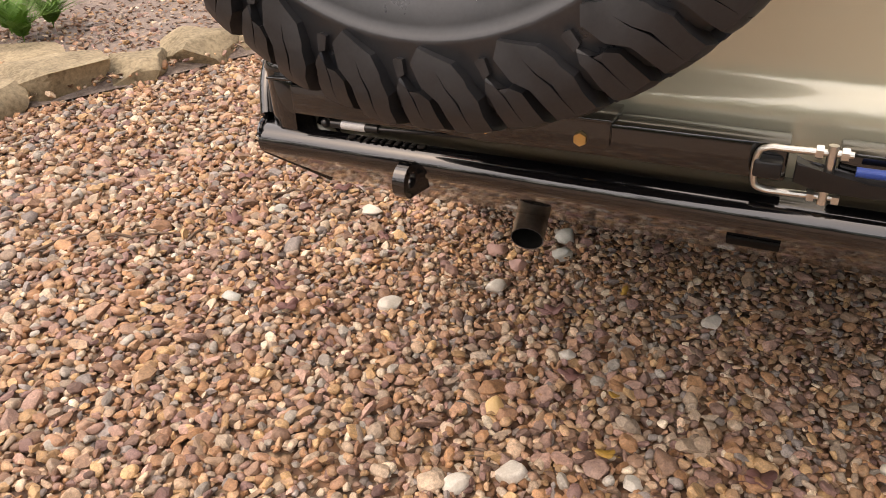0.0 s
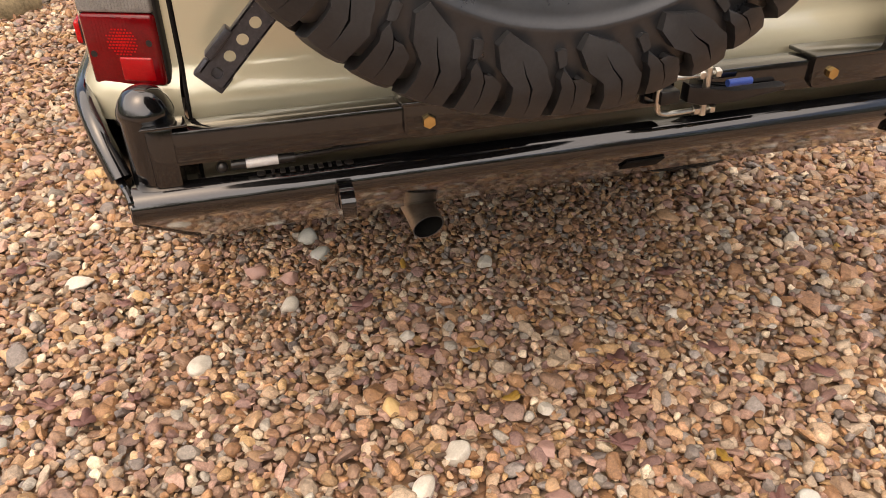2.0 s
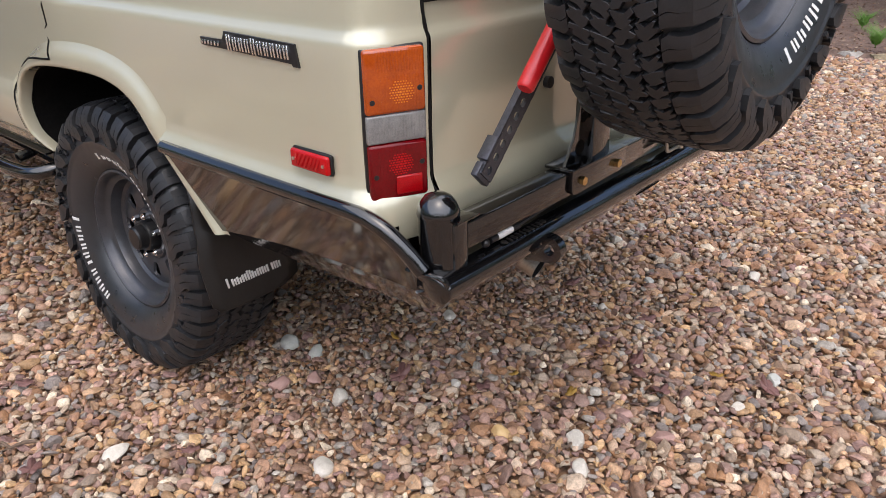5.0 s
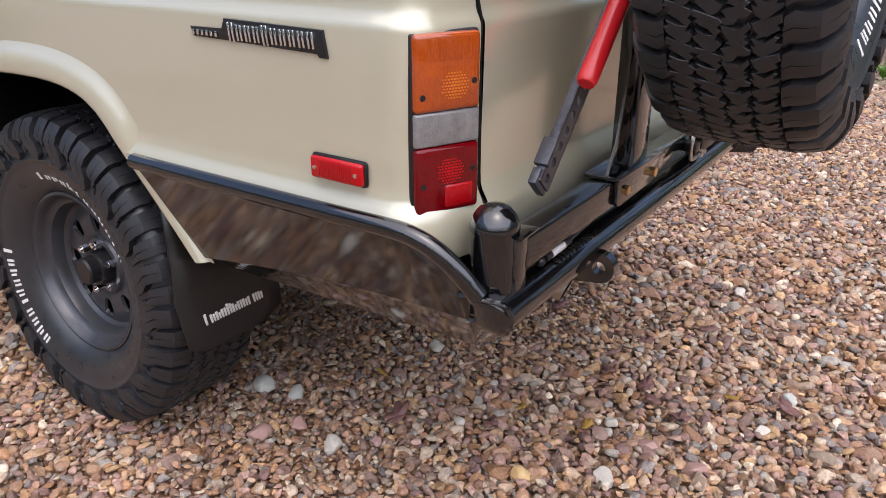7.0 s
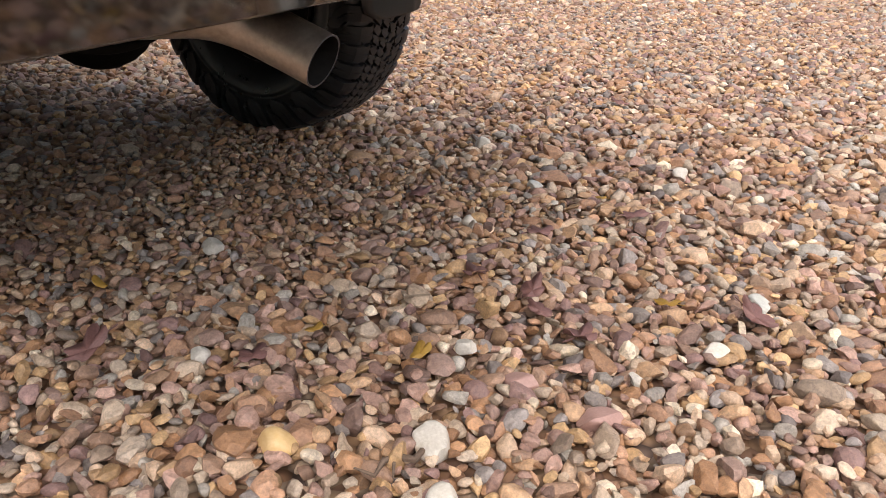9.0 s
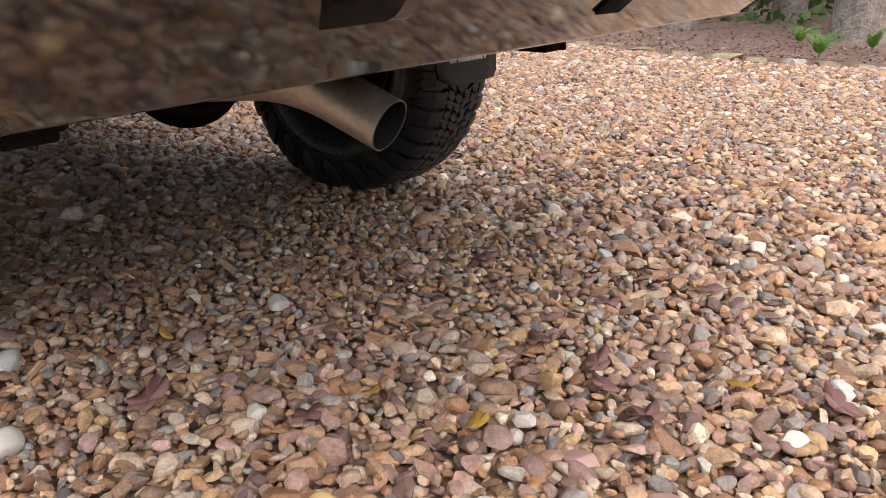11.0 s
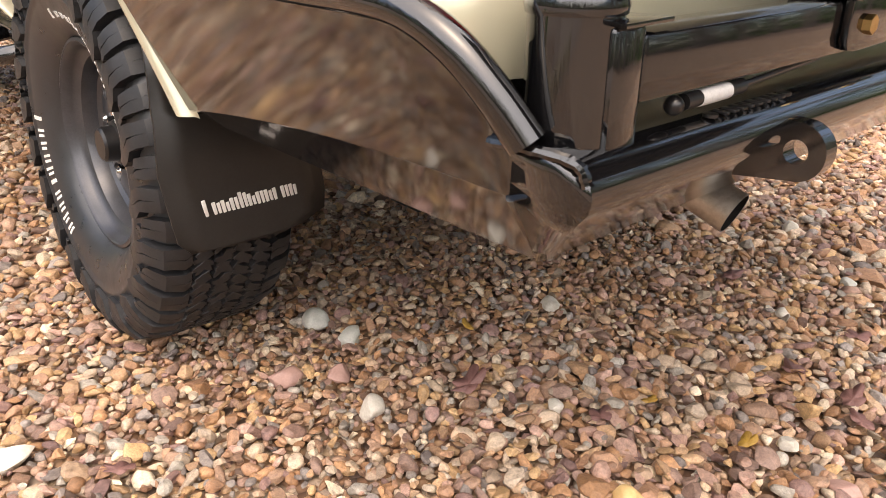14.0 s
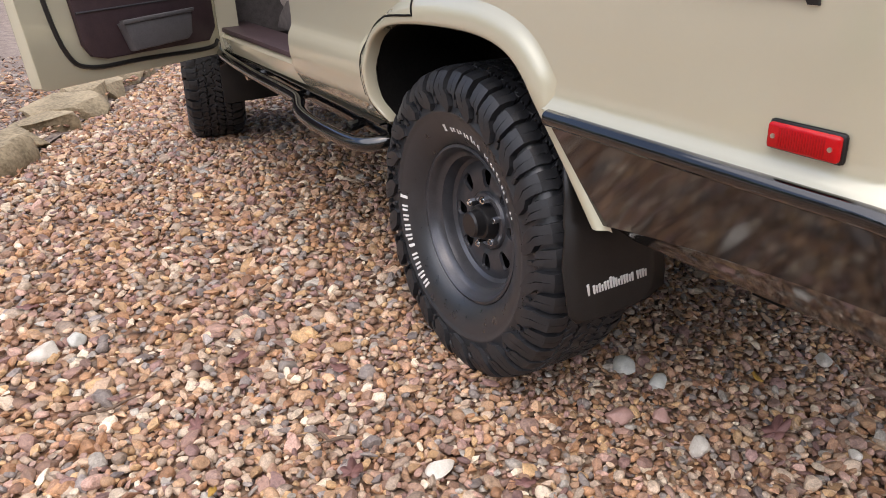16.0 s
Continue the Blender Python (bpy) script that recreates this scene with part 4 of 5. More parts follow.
bm = bmesh.new()
rows = [bumper_section(x, c) for x, c in ((-0.862, 0.078), (-0.858, 0.076), (-0.80, 0.03), (-0.77, 0.0), (-0.4, 0), (0, 0), (0.4, 0), (0.77, 0), (0.80, -0.03), (0.858, -0.076), (0.862, -0.078))]
grid(bm, rows)
bumper = part("rear_bumper", bm, BLACK, wagon, "gloss black steel bumper with a rolled top edge", angle=40)
# thin dark slab: the hitch slot's shade laid on the bumper face
bm = bmesh.new()
box(bm, (-0.005, 0.043, 0.584), (0.075, 0.004, 0.036), 0.001, Matrix.Rotation(radians(47), 4, "X"))
part("hitch_slot_shade", bm, UNDER, bumper)
for sx in (-1, 1):
    bm = bmesh.new()
    xe = -0.552 if sx < 0 else 0.52
    poly = [(0.07, 0.652), (0.02, 0.655)] + [(-0.016 - 0.030 * math.sin(a), 0.624 + 0.030 * math.cos(a)) for a in np.linspace(0, math.pi, 16)] + [(0.08, 0.580)]
    holed_plate(bm, poly, (-0.016, 0.624), 0.0125, "x", xe - 0.011, xe + 0.011, 160)
    part("recovery_eye", bm, BLACK, bumper, "black recovery point with a round hole", angle=30)
# maker's mark on the roll, as plain bars
for k in range(8):
    bm = bmesh.new()
    box(bm, (-0.655 + k * 0.0145, 0.018, 0.6725), (0.008 if k % 3 else 0.005, 0.016, 0.003), 0.001)
    part("cast_bar", bm, SATIN, bumper)
for x in (-0.673, -0.538):
    bm = bmesh.new()
    bmesh.ops.create_cone(bm, cap_ends=True, segments=14, radius1=0.007, radius2=0.007, depth=0.003, matrix=Matrix.Translation((x, 0.018, 0.6725)))
    part("cast_dot", bm, SATIN, bumper)

# side wings of the bumper
TUBE = [(-0.921, 0.838, 0.775), (-0.922, 0.7, 0.775), (-0.922, 0.5, 0.775), (-0.921, 0.3, 0.775), (-0.918, 0.19, 0.774), (-0.912, 0.145, 0.766), (-0.902, 0.108, 0.745), (-0.890, 0.078, 0.714), (-0.876, 0.052, 0.676)]
for sx in (-1, 1):
    tube = smooth_path([(-sx * x, y, z) for x, y, z in TUBE], 6)
    bm = bmesh.new()
    pipe(bm, tube, 0.0165, 16)
    wing_tube = part("wing_tube", bm, BLACK, bumper, "gloss black bent edge tube")
    bm = bmesh.new()
    rows = [[], [], [], [], []]
    for p in tube:
        f = min(max((p.y - 0.06) / 0.778, 0), 1)
        low = Vector((sx * 0.868, 0.075 + 0.652 * f, 0.624 - 0.053 * f * f))
        top = Vector((p.x, p.y, p.z - 0.008))
        skirt = Vector((sx * (0.795 + 0.062 * f), 0.105 + 0.60 * f, 0.533 + 0.028 * f))
        rows[0].append(top)
        rows[1].append(top.lerp(low, 0.5))
        rows[2].append(low)
        rows[3].append(low + Vector((-sx * 0.004, 0, -0.003)))
        rows[4].append(skirt if f < 0.93 else low + Vector((-sx * 0.05, -0.03, 0.0)))
    grid(bm, rows)
    wing = part("bumper_wing", bm, BLACK, bumper, "gloss black side wing plate", angle=30)
    bm = bmesh.new()
    corner_rows = []
    for row in (((0.880, 0.060, 0.680), (0.876, 0.066, 0.660), (0.872, 0.070, 0.640), (0.868, 0.075, 0.624), (0.795, 0.106, 0.533)),
                ((0.8675, 0.030, 0.6735), (0.8680, 0.025, 0.655), (0.8680, 0.018, 0.638), (0.8680, 0.012, 0.6205), (0.788, 0.1005, 0.5345)),
                ((0.8622, 0.000, 0.658), (0.8622, -0.005, 0.644), (0.8622, -0.002, 0.630), (0.8622, 0.008, 0.620), (0.7842, 0.098, 0.536))):
        pts = [Vector((sx * x, y, z)) for x, y, z in row]
        corner_rows.append(pts[:4] + [pts[3].lerp(pts[4], f) for f in (0.2, 0.4, 0.6, 0.8, 1.0)])
    grid(bm, corner_rows)
    plate_end = part("end_plate", bm, BLACK, bumper, angle=60)
    solid = plate_end.modifiers.new("thickness", "SOLIDIFY")
    solid.thickness, solid.offset = 0.004, 0.0
    # raised dark triangle stands in for the shade inside an open notch
    bm = bmesh.new()
    a, b, c = Vector((sx * 0.8738, 0.069, 0.654)), Vector((sx * 0.8705, 0.050, 0.650)), Vector((sx * 0.8700, 0.064, 0.632))
    o = Vector((sx * 0.0022, -0.001, 0))
    va = [bm.verts.new(v) for v in (a, b, c)] + [bm.verts.new(v + o) for v in (a, b, c)]
    for i, j, k in ((0, 1, 2), (3, 5, 4)):
        bm.faces.new((va[i], va[j], va[k]))
    for i in range(3):
        bm.faces.new((va[i], va[(i + 1) % 3], va[3 + (i + 1) % 3], va[3 + i]))
    part("end_notch_shade", bm, UNDER, bumper)
    bm = bmesh.new()
    pipe(bm, [(sx * 0.868, 0.0745, 0.624), (sx * 0.832, 0.090, 0.579), (sx * 0.797, 0.1050, 0.5360)], [0.0045, 0.0035, 0.0015], 10)
    part("weld_bead", bm, BLACK, bumper)
    # weld bead
    bm = bmesh.new()
    pipe(bm, smooth_path([(sx * 0.885, 0.085, 0.673), (sx * 0.878, 0.045, 0.674), (sx * 0.866, 0.01, 0.668), (sx * 0.863, 0.0, 0.652)], 5), [0.0045 + 0.001 * (i % 2) for i in range(16)], 8)
    part("weld_bead", bm, BLACK, bumper)

# swing-out arms
def swing_arm(sx, x_end):
    bm = bmesh.new()
    prof = [(0.665, 0.0005), (0.665, 0.038), (0.80, 0.038), (0.800, 0.040), (0.806, 0.041), (0.814, 0.039), (0.826, 0.034), (0.837, 0.025), (0.843, 0.013), (0.845, 0.0005)]
    prof = [(z - 0.03, r) for z, r in prof]
    lathe(bm, prof, 32, Matrix.Translation((sx * 0.822, 0.058, 0)) @ Matrix.Rotation(radians(-90), 4, "Y"))
    post = part("hinge_post", bm, BLACK, wagon, "gloss black hinge post with a domed cap")
    bm = bmesh.new()
    lo, hi = sorted((sx * 0.79, x_end))
    box(bm, ((lo + hi) / 2, 0.040, 0.728), (hi - lo, 0.052, 0.054), 0.004)
    arm = part("swing_arm", bm, BLACK, wagon, "gloss black box-section swing arm")
    bm = bmesh.new()
    box(bm, (sx * 0.806, 0.040, 0.7035), (0.040, 0.050, 0.119), 0.006)
    part("hinge_plate", bm, BLACK, post)
    bm = bmesh.new()
    prism(bm, [(sx * 0.83, 0.004), (sx * 0.765, 0.008), (sx * 0.772, 0.05), (sx * 0.82, 0.05)], "z", 0.763, 0.767, 0.001)
    part("latch_tab", bm, BLACK, post)
    return arm


left_arm = swing_arm(-1, 0.02)
right_arm = swing_arm(1, 0.08)
for x0, arm in ((-0.335, left_arm), (0.40, right_arm)):
    bm = bmesh.new()
    poly = [(x0 - 0.115, 0.760), (x0 - 0.115, 0.716), (x0 - 0.108, 0.706), (x0 - 0.095, 0.704), (x0 + 0.095, 0.708), (x0 + 0.108, 0.714), (x0 + 0.115, 0.724), (x0 + 0.115, 0.760)]
    prism(bm, poly, "y", 0.004, 0.013, 0.001)
    box(bm, (x0, 0.038, 0.7605), (0.235, 0.075, 0.008), 0.002)
    sad = part("carrier_saddle", bm, BLACK, arm, "black bolted saddle plate")
    for dx in (-0.077, 0.073):
        bm = bmesh.new()
        hexnut(bm, (x0 + dx, 0.0, 0.731), (0, 1, 0), 0.0105, 0.010)
        part("bolt_head", bm, BRASS, sad, "yellow zinc hex bolt head")
# tyre carrier upright
bm = bmesh.new()
box(bm, (-0.325, 0.035, 1.01), (0.075, 0.05, 0.50), 0.004)
box(bm, (-0.325, -0.03, 1.26), (0.16, 0.10, 0.16), 0.006)
upright = part("carrier_upright", bm, BLACK, left_arm, "gloss black tyre carrier upright")
bm = bmesh.new()
prism(bm, [(-0.445, 0.764), (-0.355, 0.764), (-0.355, 1.12), (-0.372, 1.12), (-0.385, 0.93), (-0.41, 0.82)], "y", 0.028, 0.034, 0.001)
gus = part("gusset", bm, BLACK, left_arm, "black gusset plate with dark discs for its round holes")
# dark discs on the uncut plate, for the shade seen in its holes
for x, z, r in ((-0.388, 0.795, 0.017), (-0.378, 0.862, 0.012), (-0.371, 0.915, 0.008)):
    bm = bmesh.new()
    rod(bm, (x, 0.0272, z), (x, 0.0348, z), r, 20)
    part("hole_shade_disc", bm, UNDER, gus)
# latch between the arms
bm = bmesh.new()
pipe(bm, smooth_path([(0.095, 0.0, 0.757), (0.02, -0.004, 0.757), (-0.005, -0.004, 0.756), (-0.018, -0.004, 0.745), (-0.018, -0.004, 0.706), (-0.006, -0.004, 0.696), (0.02, -0.004, 0.695), (0.085, 0.0, 0.695)], 5), 0.0048, 10)
latch = part("latch_bail", bm, ZINC, right_arm, "zinc plated U-shaped latch bolt")
for z in (0.757, 0.695):
    for x in (0.055, 0.085):
        bm = bmesh.new()
        hexnut(bm, (x, -0.002, z), (1, 0, 0), 0.0095, 0.009)
        part("latch_nut", bm, ZINC, latch)
bm = bmesh.new()
rod(bm, (0.07, -0.002, 0.685), (0.07, -0.002, 0.768), 0.0065, 14)
part("latch_pin", bm, ZINC, latch)
bm = bmesh.new()
prism(bm, [(0.03, 0.745), (0.05, 0.735), (0.12, 0.722), (0.22, 0.726), (0.22, 0.716), (0.12, 0.706), (0.06, 0.706), (0.03, 0.715)], "y", -0.014, 0.010, 0.003)
part("latch_lever", bm, SATIN, right_arm, "black toggle latch lever")
bm = bmesh.new()
rod(bm, (0.10, -0.016, 0.742), (0.145, -0.016, 0.742), 0.0065, 14)
part("latch_grip", bm, BLUE, right_arm, "blue latch release tab")
bm = bmesh.new()
box(bm, (-0.003, 0.0, 0.727), (0.036, 0.03, 0.024), 0.004)
part("latch_block", bm, SATIN, left_arm)
# gas strut over the bumper
for sx, ym in ((-1, 0.008), (1, 0.008)):
    bm = bmesh.new()
    rod(bm, (sx * 0.715, 0.022, 0.690), (sx * 0.62, 0.022, 0.691), 0.0075, 14)
    rod(bm, (sx * 0.62, 0.022, 0.691), (sx * 0.45, 0.030, 0.697), 0.0035, 10)
    bmesh.ops.create_uvsphere(bm, u_segments=12, v_segments=8, radius=0.009, matrix=Matrix.Translation((sx * 0.728, 0.022, 0.689)))
    strut = part("gas_strut", bm, SATIN, bumper, "black gas strut with a white sticker")
    bm = bmesh.new()
    rod(bm, (sx * 0.693, 0.022, 0.690), (sx * 0.645, 0.022, 0.6905), 0.0079, 14)
    part("strut_sticker", bm, PAPER, strut, "white sticker")

# licence plate on the other arm
bm = bmesh.new()
box(bm, (0.62, -0.004, 0.845), (0.30, 0.002, 0.15), 0.0008)
plate = part("licence_plate", bm, PLATE, right_arm, "pale licence plate with dark bars")
bm = bmesh.new()
box(bm, (0.62, 0.02, 0.85), (0.34, 0.03, 0.19), 0.004)
part("plate_bracket", bm, SATIN, right_arm)
for k in range(6):
    bm = bmesh.new()
    box(bm, (0.515 + 0.042 * k, -0.0055, 0.845), (0.022, 0.002, 0.07), 0.0006)
    part("plate_bar", bm, INK, plate)

# exhaust tail pipe
bm = bmesh.new()
pth = smooth_path([(-0.78, 0.60, 0.575), (-0.70, 0.38, 0.556), (-0.60, 0.29, 0.540), (-0.51, 0.262, 0.530), (-0.44, 0.245, 0.522), (-0.405, 0.213, 0.507), (-0.393, 0.170, 0.489), (-0.386, 0.124, 0.4705)], 6)
pipe(bm, pth, 0.0305, 28, caps=False)
exh = part("exhaust_pipe", bm, EXHAUST, wagon, "brushed steel exhaust tail pipe")
bm = bmesh.new()
pipe(bm, pth[-12:], 0.0285, 28, caps=False)
pipe(bm, [pth[-13], pth[-12]], 0.0284, 28)
part("pipe_bore", bm, UNDER, exh)
bm = bmesh.new()
d = (pth[-1] - pth[-2]).normalized()
lathe(bm, [(0, 0.0288), (0.0004, 0.0298), (0, 0.0308)], 28, Matrix.Translation(pth[-1]) @ d.to_track_quat("X", "Z").to_matrix().to_4x4())
part("pipe_rim", bm, JACK, exh)
bm = bmesh.new()
pipe(bm, smooth_path([(-0.37, 0.24, 0.53), (-0.37, 0.245, 0.565), (-0.345, 0.245, 0.57), (-0.345, 0.24, 0.535), (-0.37, 0.24, 0.53)], 4), 0.004, 8)
part("pipe_hanger", bm, SATIN, exh)

# mud flaps
def mud_flap(sx, y, top, bot, z0):
    bm = bmesh.new()
    rows = []
    for z, x0, x1, dy in ((top - 0.01, 0.885, 0.80, 0.02), (top - 0.09, 0.888, 0.745, 0.01), (top - 0.14, 0.892, 0.725, 0.006), (top - 0.155, 0.893, 0.625, 0.0), (0.44 + z0, 0.90, 0.612, -0.002), (0.36 + z0, 0.892, 0.606, -0.01), (0.325 + z0, 0.888, 0.612, -0.014), (0.305 + z0, 0.87, 0.66, -0.016), (0.30 + z0, 0.80, 0.72, -0.016)):
        rows.append([Vector((sx * (x0 + (x1 - x0) * k / 6), y + dy, z)) for k in range(7)])
    grid(bm, rows)
    ob = part("mud_flap", bm, FLAP, wagon, "black rubber mud flap with white lettering bars")
    s = ob.modifiers.new("thickness", "SOLIDIFY")
    s.thickness = 0.008
    for k in range(11):
        x = 0.835 - 0.0160 * k
        tall = 0.030 if k in (0, 4) else 0.023
        q = bmesh.new()
        slant = Matrix.Rotation(radians(9 * sx), 4, "Y")
        box(q, (sx * x, y - 0.0165, 0.372 + z0 + tall / 2 - 0.012), (0.0066, 0.003, tall), 0.001, slant)
        if k not in (0, 8):
            box(q, (sx * (x - 0.0082), y - 0.0165, 0.372 + z0 + (tall - 0.002 * (k % 3)) / 2 - 0.012), (0.0058, 0.003, tall - 0.003 * (k % 3)), 0.001, slant)
        b = part("lettering_bar", q, WHITE_MARK, ob)
    return ob


mud_flap(-1, 0.815, 0.69, 0.3, 0.012)
mud_flap(1, 0.815, 0.69, 0.3, 0.02)
bm = bmesh.new()
box(bm, (-0.72, 3.48, 0.46), (0.30, 0.010, 0.30), 0.003)
part("mud_flap", bm, FLAP, wagon, "plain black rubber front mud flap")

# side step rail
bm = bmesh.new()
pipe(bm, smooth_path([(-0.78, 1.70, 0.54), (-0.85, 1.692, 0.525), (-0.905, 1.73, 0.512), (-0.93, 1.83, 0.507), (-0.945, 2.05, 0.515), (-0.938, 2.20, 0.528), (-0.905, 2.30, 0.545), (-0.90, 2.42, 0.552), (-0.905, 2.8, 0.562), (-0.905, 3.2, 0.582), (-0.88, 3.42, 0.592)], 6), 0.023, 16)
step = part("side_step", bm, BLACK, wagon, "gloss black tubular rock slider")
bm = bmesh.new()
box(bm, (-0.83, 2.56, 0.560), (0.05, 1.74, 0.055), 0.006, Matrix.Rotation(radians(0.7), 4, "X"))
for y in (1.85, 2.36, 2.9, 3.32):
    pipe(bm, [(-0.82, y, 0.556), (-0.91, y, 0.54)], 0.018, 10)
box(bm, (-0.868, 2.56, 0.5875), (0.022, 1.74, 0.008), 0.002, Matrix.Rotation(radians(0.7), 4, "X"))
part("slider_rail", bm, BLACK, step)

# open front door and the cabin beyond it
DOOR = Matrix.Translation((-0.885, 3.30, -0.03)) @ Matrix.Rotation(radians(-54), 4, "Z")
bm = bmesh.new()
# local: -y runs from the hinge to the free edge, -x is the outer face
poly = [(-1.0, 0.665), (-0.975, 0.65), (-0.02, 0.615), (0.0, 0.75), (0.0, 1.28), (-0.99, 1.32), (-1.02, 1.0)]
prism(bm, poly, "x", -0.05, 0.0, 0.006)
bmesh.ops.transform(bm, matrix=DOOR, verts=bm.verts)
door = part("front_door", bm, PAINT, wagon, "open champagne front door with a maroon inner panel")
def door_part(name, poly, x0, x1, mat, bevel=0.006, label=""):
    q = bmesh.new()
    prism(q, poly, "x", x0, x1, bevel)
    bmesh.ops.transform(q, matrix=DOOR, verts=q.verts)
    return part(name, q, mat, door, label)
door_part("trim_panel", [(-0.79, 0.78), (-0.76, 0.735), (-0.69, 0.715), (-0.10, 0.69), (-0.05, 0.74), (-0.05, 1.26), (-0.85, 1.30)], 0.0, 0.022, TRIM, label="maroon vinyl trim panel")
door_part("map_pocket", [(-0.585, 0.725), (-0.28, 0.725), (-0.25, 0.745), (-0.235, 0.835), (-0.625, 0.835)], 0.022, 0.066, POCKET, 0.012, "grey plastic map pocket")
# thin dark pipes give the trim grooves their shade by colour
for z in (0.885, 0.935, 0.985, 1.035, 1.085):
    q = bmesh.new()
    pipe(q, [DOOR @ Vector((0.0225, y, z + 0.012 * (-y))) for y in (-0.07, -0.4, -0.80)], 0.004, 6)
    part("groove_shade_line", q, INK, door)
door_part("pocket_lip", [(-0.632, 0.832), (-0.23, 0.832), (-0.228, 0.847), (-0.634, 0.847)], 0.050, 0.072, POCKET, 0.005)
q = bmesh.new()
pipe(q, [DOOR @ Vector(p) for p in smooth_path([(0.004, -0.93, 1.3), (0.004, -0.91, 0.97), (0.004, -0.86, 0.76), (0.004, -0.76, 0.695), (0.004, -0.5, 0.68), (0.004, -0.1, 0.655), (0.004, -0.03, 0.68)], 5)], 0.009, 8)
part("door_seal", q, FLAP, door)
bm = bmesh.new()
box(bm, (-0.45, 2.75, 0.86), (0.5, 0.5, 0.16), 0.05, seg=4)
box(bm, (-0.45, 2.50, 1.15), (0.5, 0.14, 0.62), 0.05, Matrix.Rotation(radians(12), 4, "X"), 4)
part("front_seat", bm, CLOTH, wagon, "grey cloth front seat")
bm = bmesh.new()
box(bm, (0, 1.0, 1.14), (1.5, 1.5, 0.34), 0.02)
box(bm, (-0.70, 2.27, 1.0), (0.34, 0.06, 0.75), 0.01)
part("cabin_lining", bm, TRIM, wagon)
bm = bmesh.new()
box(bm, (-0.80, 2.9, 0.69), (0.16, 1.1, 0.02), 0.004)
part("scuff_plate", bm, TRIM, wagon)
bm = bmesh.new()
prism(bm, [(2.30, 0.70), (3.05, 0.70), (3.0, 0.76), (2.80, 0.86), (2.62, 1.02), (2.55, 1.25), (2.30, 1.25)], "x", -0.70, -0.60, 0.012)
part("seat_base", bm, CARPET, wagon, "grey carpeted seat base")

bm = bmesh.new()
prism(bm, [(-0.895, 3.28), (-0.80, 3.28), (-0.78, 3.40), (-0.895, 3.40)], "z", 0.60, 1.30, 0.01)
part("door_jamb", bm, PAINT, wagon, "champagne front door jamb")
bm = bmesh.new()
box(bm, (-0.02, 3.43, 0.95), (1.62, 0.03, 0.72), 0.004)
part("footwell_wall", bm, CARPET, wagon, "grey carpeted footwell wall")

# ---- farm jack on the carrier ----
jack = tagged(empty("farm_jack", LEAN), "grey perforated farm jack with a red handle on the carrier", "jack")
ux = Vector((1, 0, 1.05)).normalized()
wx = Vector((-1.05, 0, 1)).normalized()
base = Vector((-0.722, 0.034, 0.820))
JM = Matrix((ux, wx, Vector((0, -1, 0)))).transposed().to_4x4()
JM.translation = base
bm = bmesh.new()
for k in range(24):
    x = 0.03 * k
    holed_plate(bm, [(x, -0.0205), (x + 0.03, -0.0205), (x + 0.03, 0.0205), (x, 0.0205)], (x + 0.015, 0.0), 0.0085, "z", 0.004, 0.008, 24)
box(bm, (0.36, 0.0185, 0.0), (0.72, 0.004, 0.016), 0.001)
box(bm, (0.36, -0.0185, 0.0), (0.72, 0.004, 0.016), 0.001)
box(bm, (0.006, 0.0, -0.004), (0.03, 0.048, 0.016), 0.003)
box(bm, (0.05, 0.0225, 0.0), (0.05, 0.012, 0.026), 0.002)
bmesh.ops.transform(bm, matrix=JM, verts=bm.verts)
rail = part("jack_rail", bm, JACK, jack)
bm = bmesh.new()
pipe(bm, [JM @ Vector((x, 0.041, 0.028)) for x in (0.172, 0.177, 0.7)], [0.014, 0.0175, 0.0175], 18)
part("jack_handle", bm, RED_PAINT, jack, "red painted tubular handle")

# ---- stones, leaves, plants and trees ----
def boulder(name, c, size, turn, mat, label, seed, group, category="stone", flat=0.9, tilt=0.0):
    """A quarried edging stone: cut faces, worn edges."""
    q = bmesh.new()
    bmesh.ops.create_icosphere(q, subdivisions=4, radius=1.0)
    r = random.Random(seed)
    cuts = []
    for _ in range(11):
        d = Vector((r.gauss(0, 1), r.gauss(0, 1), r.gauss(0, 0.6))).normalized()
        cuts.append((d, r.uniform(0.42, 0.74)))
    cuts.append((Vector((r.uniform(-0.15, 0.15), r.uniform(-0.15, 0.15), 1)).normalized(), r.uniform(0.42, 0.6)))
    for v in q.verts:
        p = v.co.copy()
        for d, k in cuts:
            o = p.dot(d) - k
            if o > 0:
                p -= d * o
        p *= 1 + 0.05 * noise.noise(p * 3 + Vector((seed, 0, 0))) + 0.02 * noise.noise(p * 11)
        v.co = Vector((p.x * size[0], p.y * size[1], p.z * size[2]))
    ob = part(name, q, mat, None, angle=24)
    ob.matrix_world = Matrix.Translation(c) @ Matrix.Rotation(turn, 4, "Z") @ Matrix.Rotation(tilt, 4, "X")
    return tagged(ob, label, category, group)


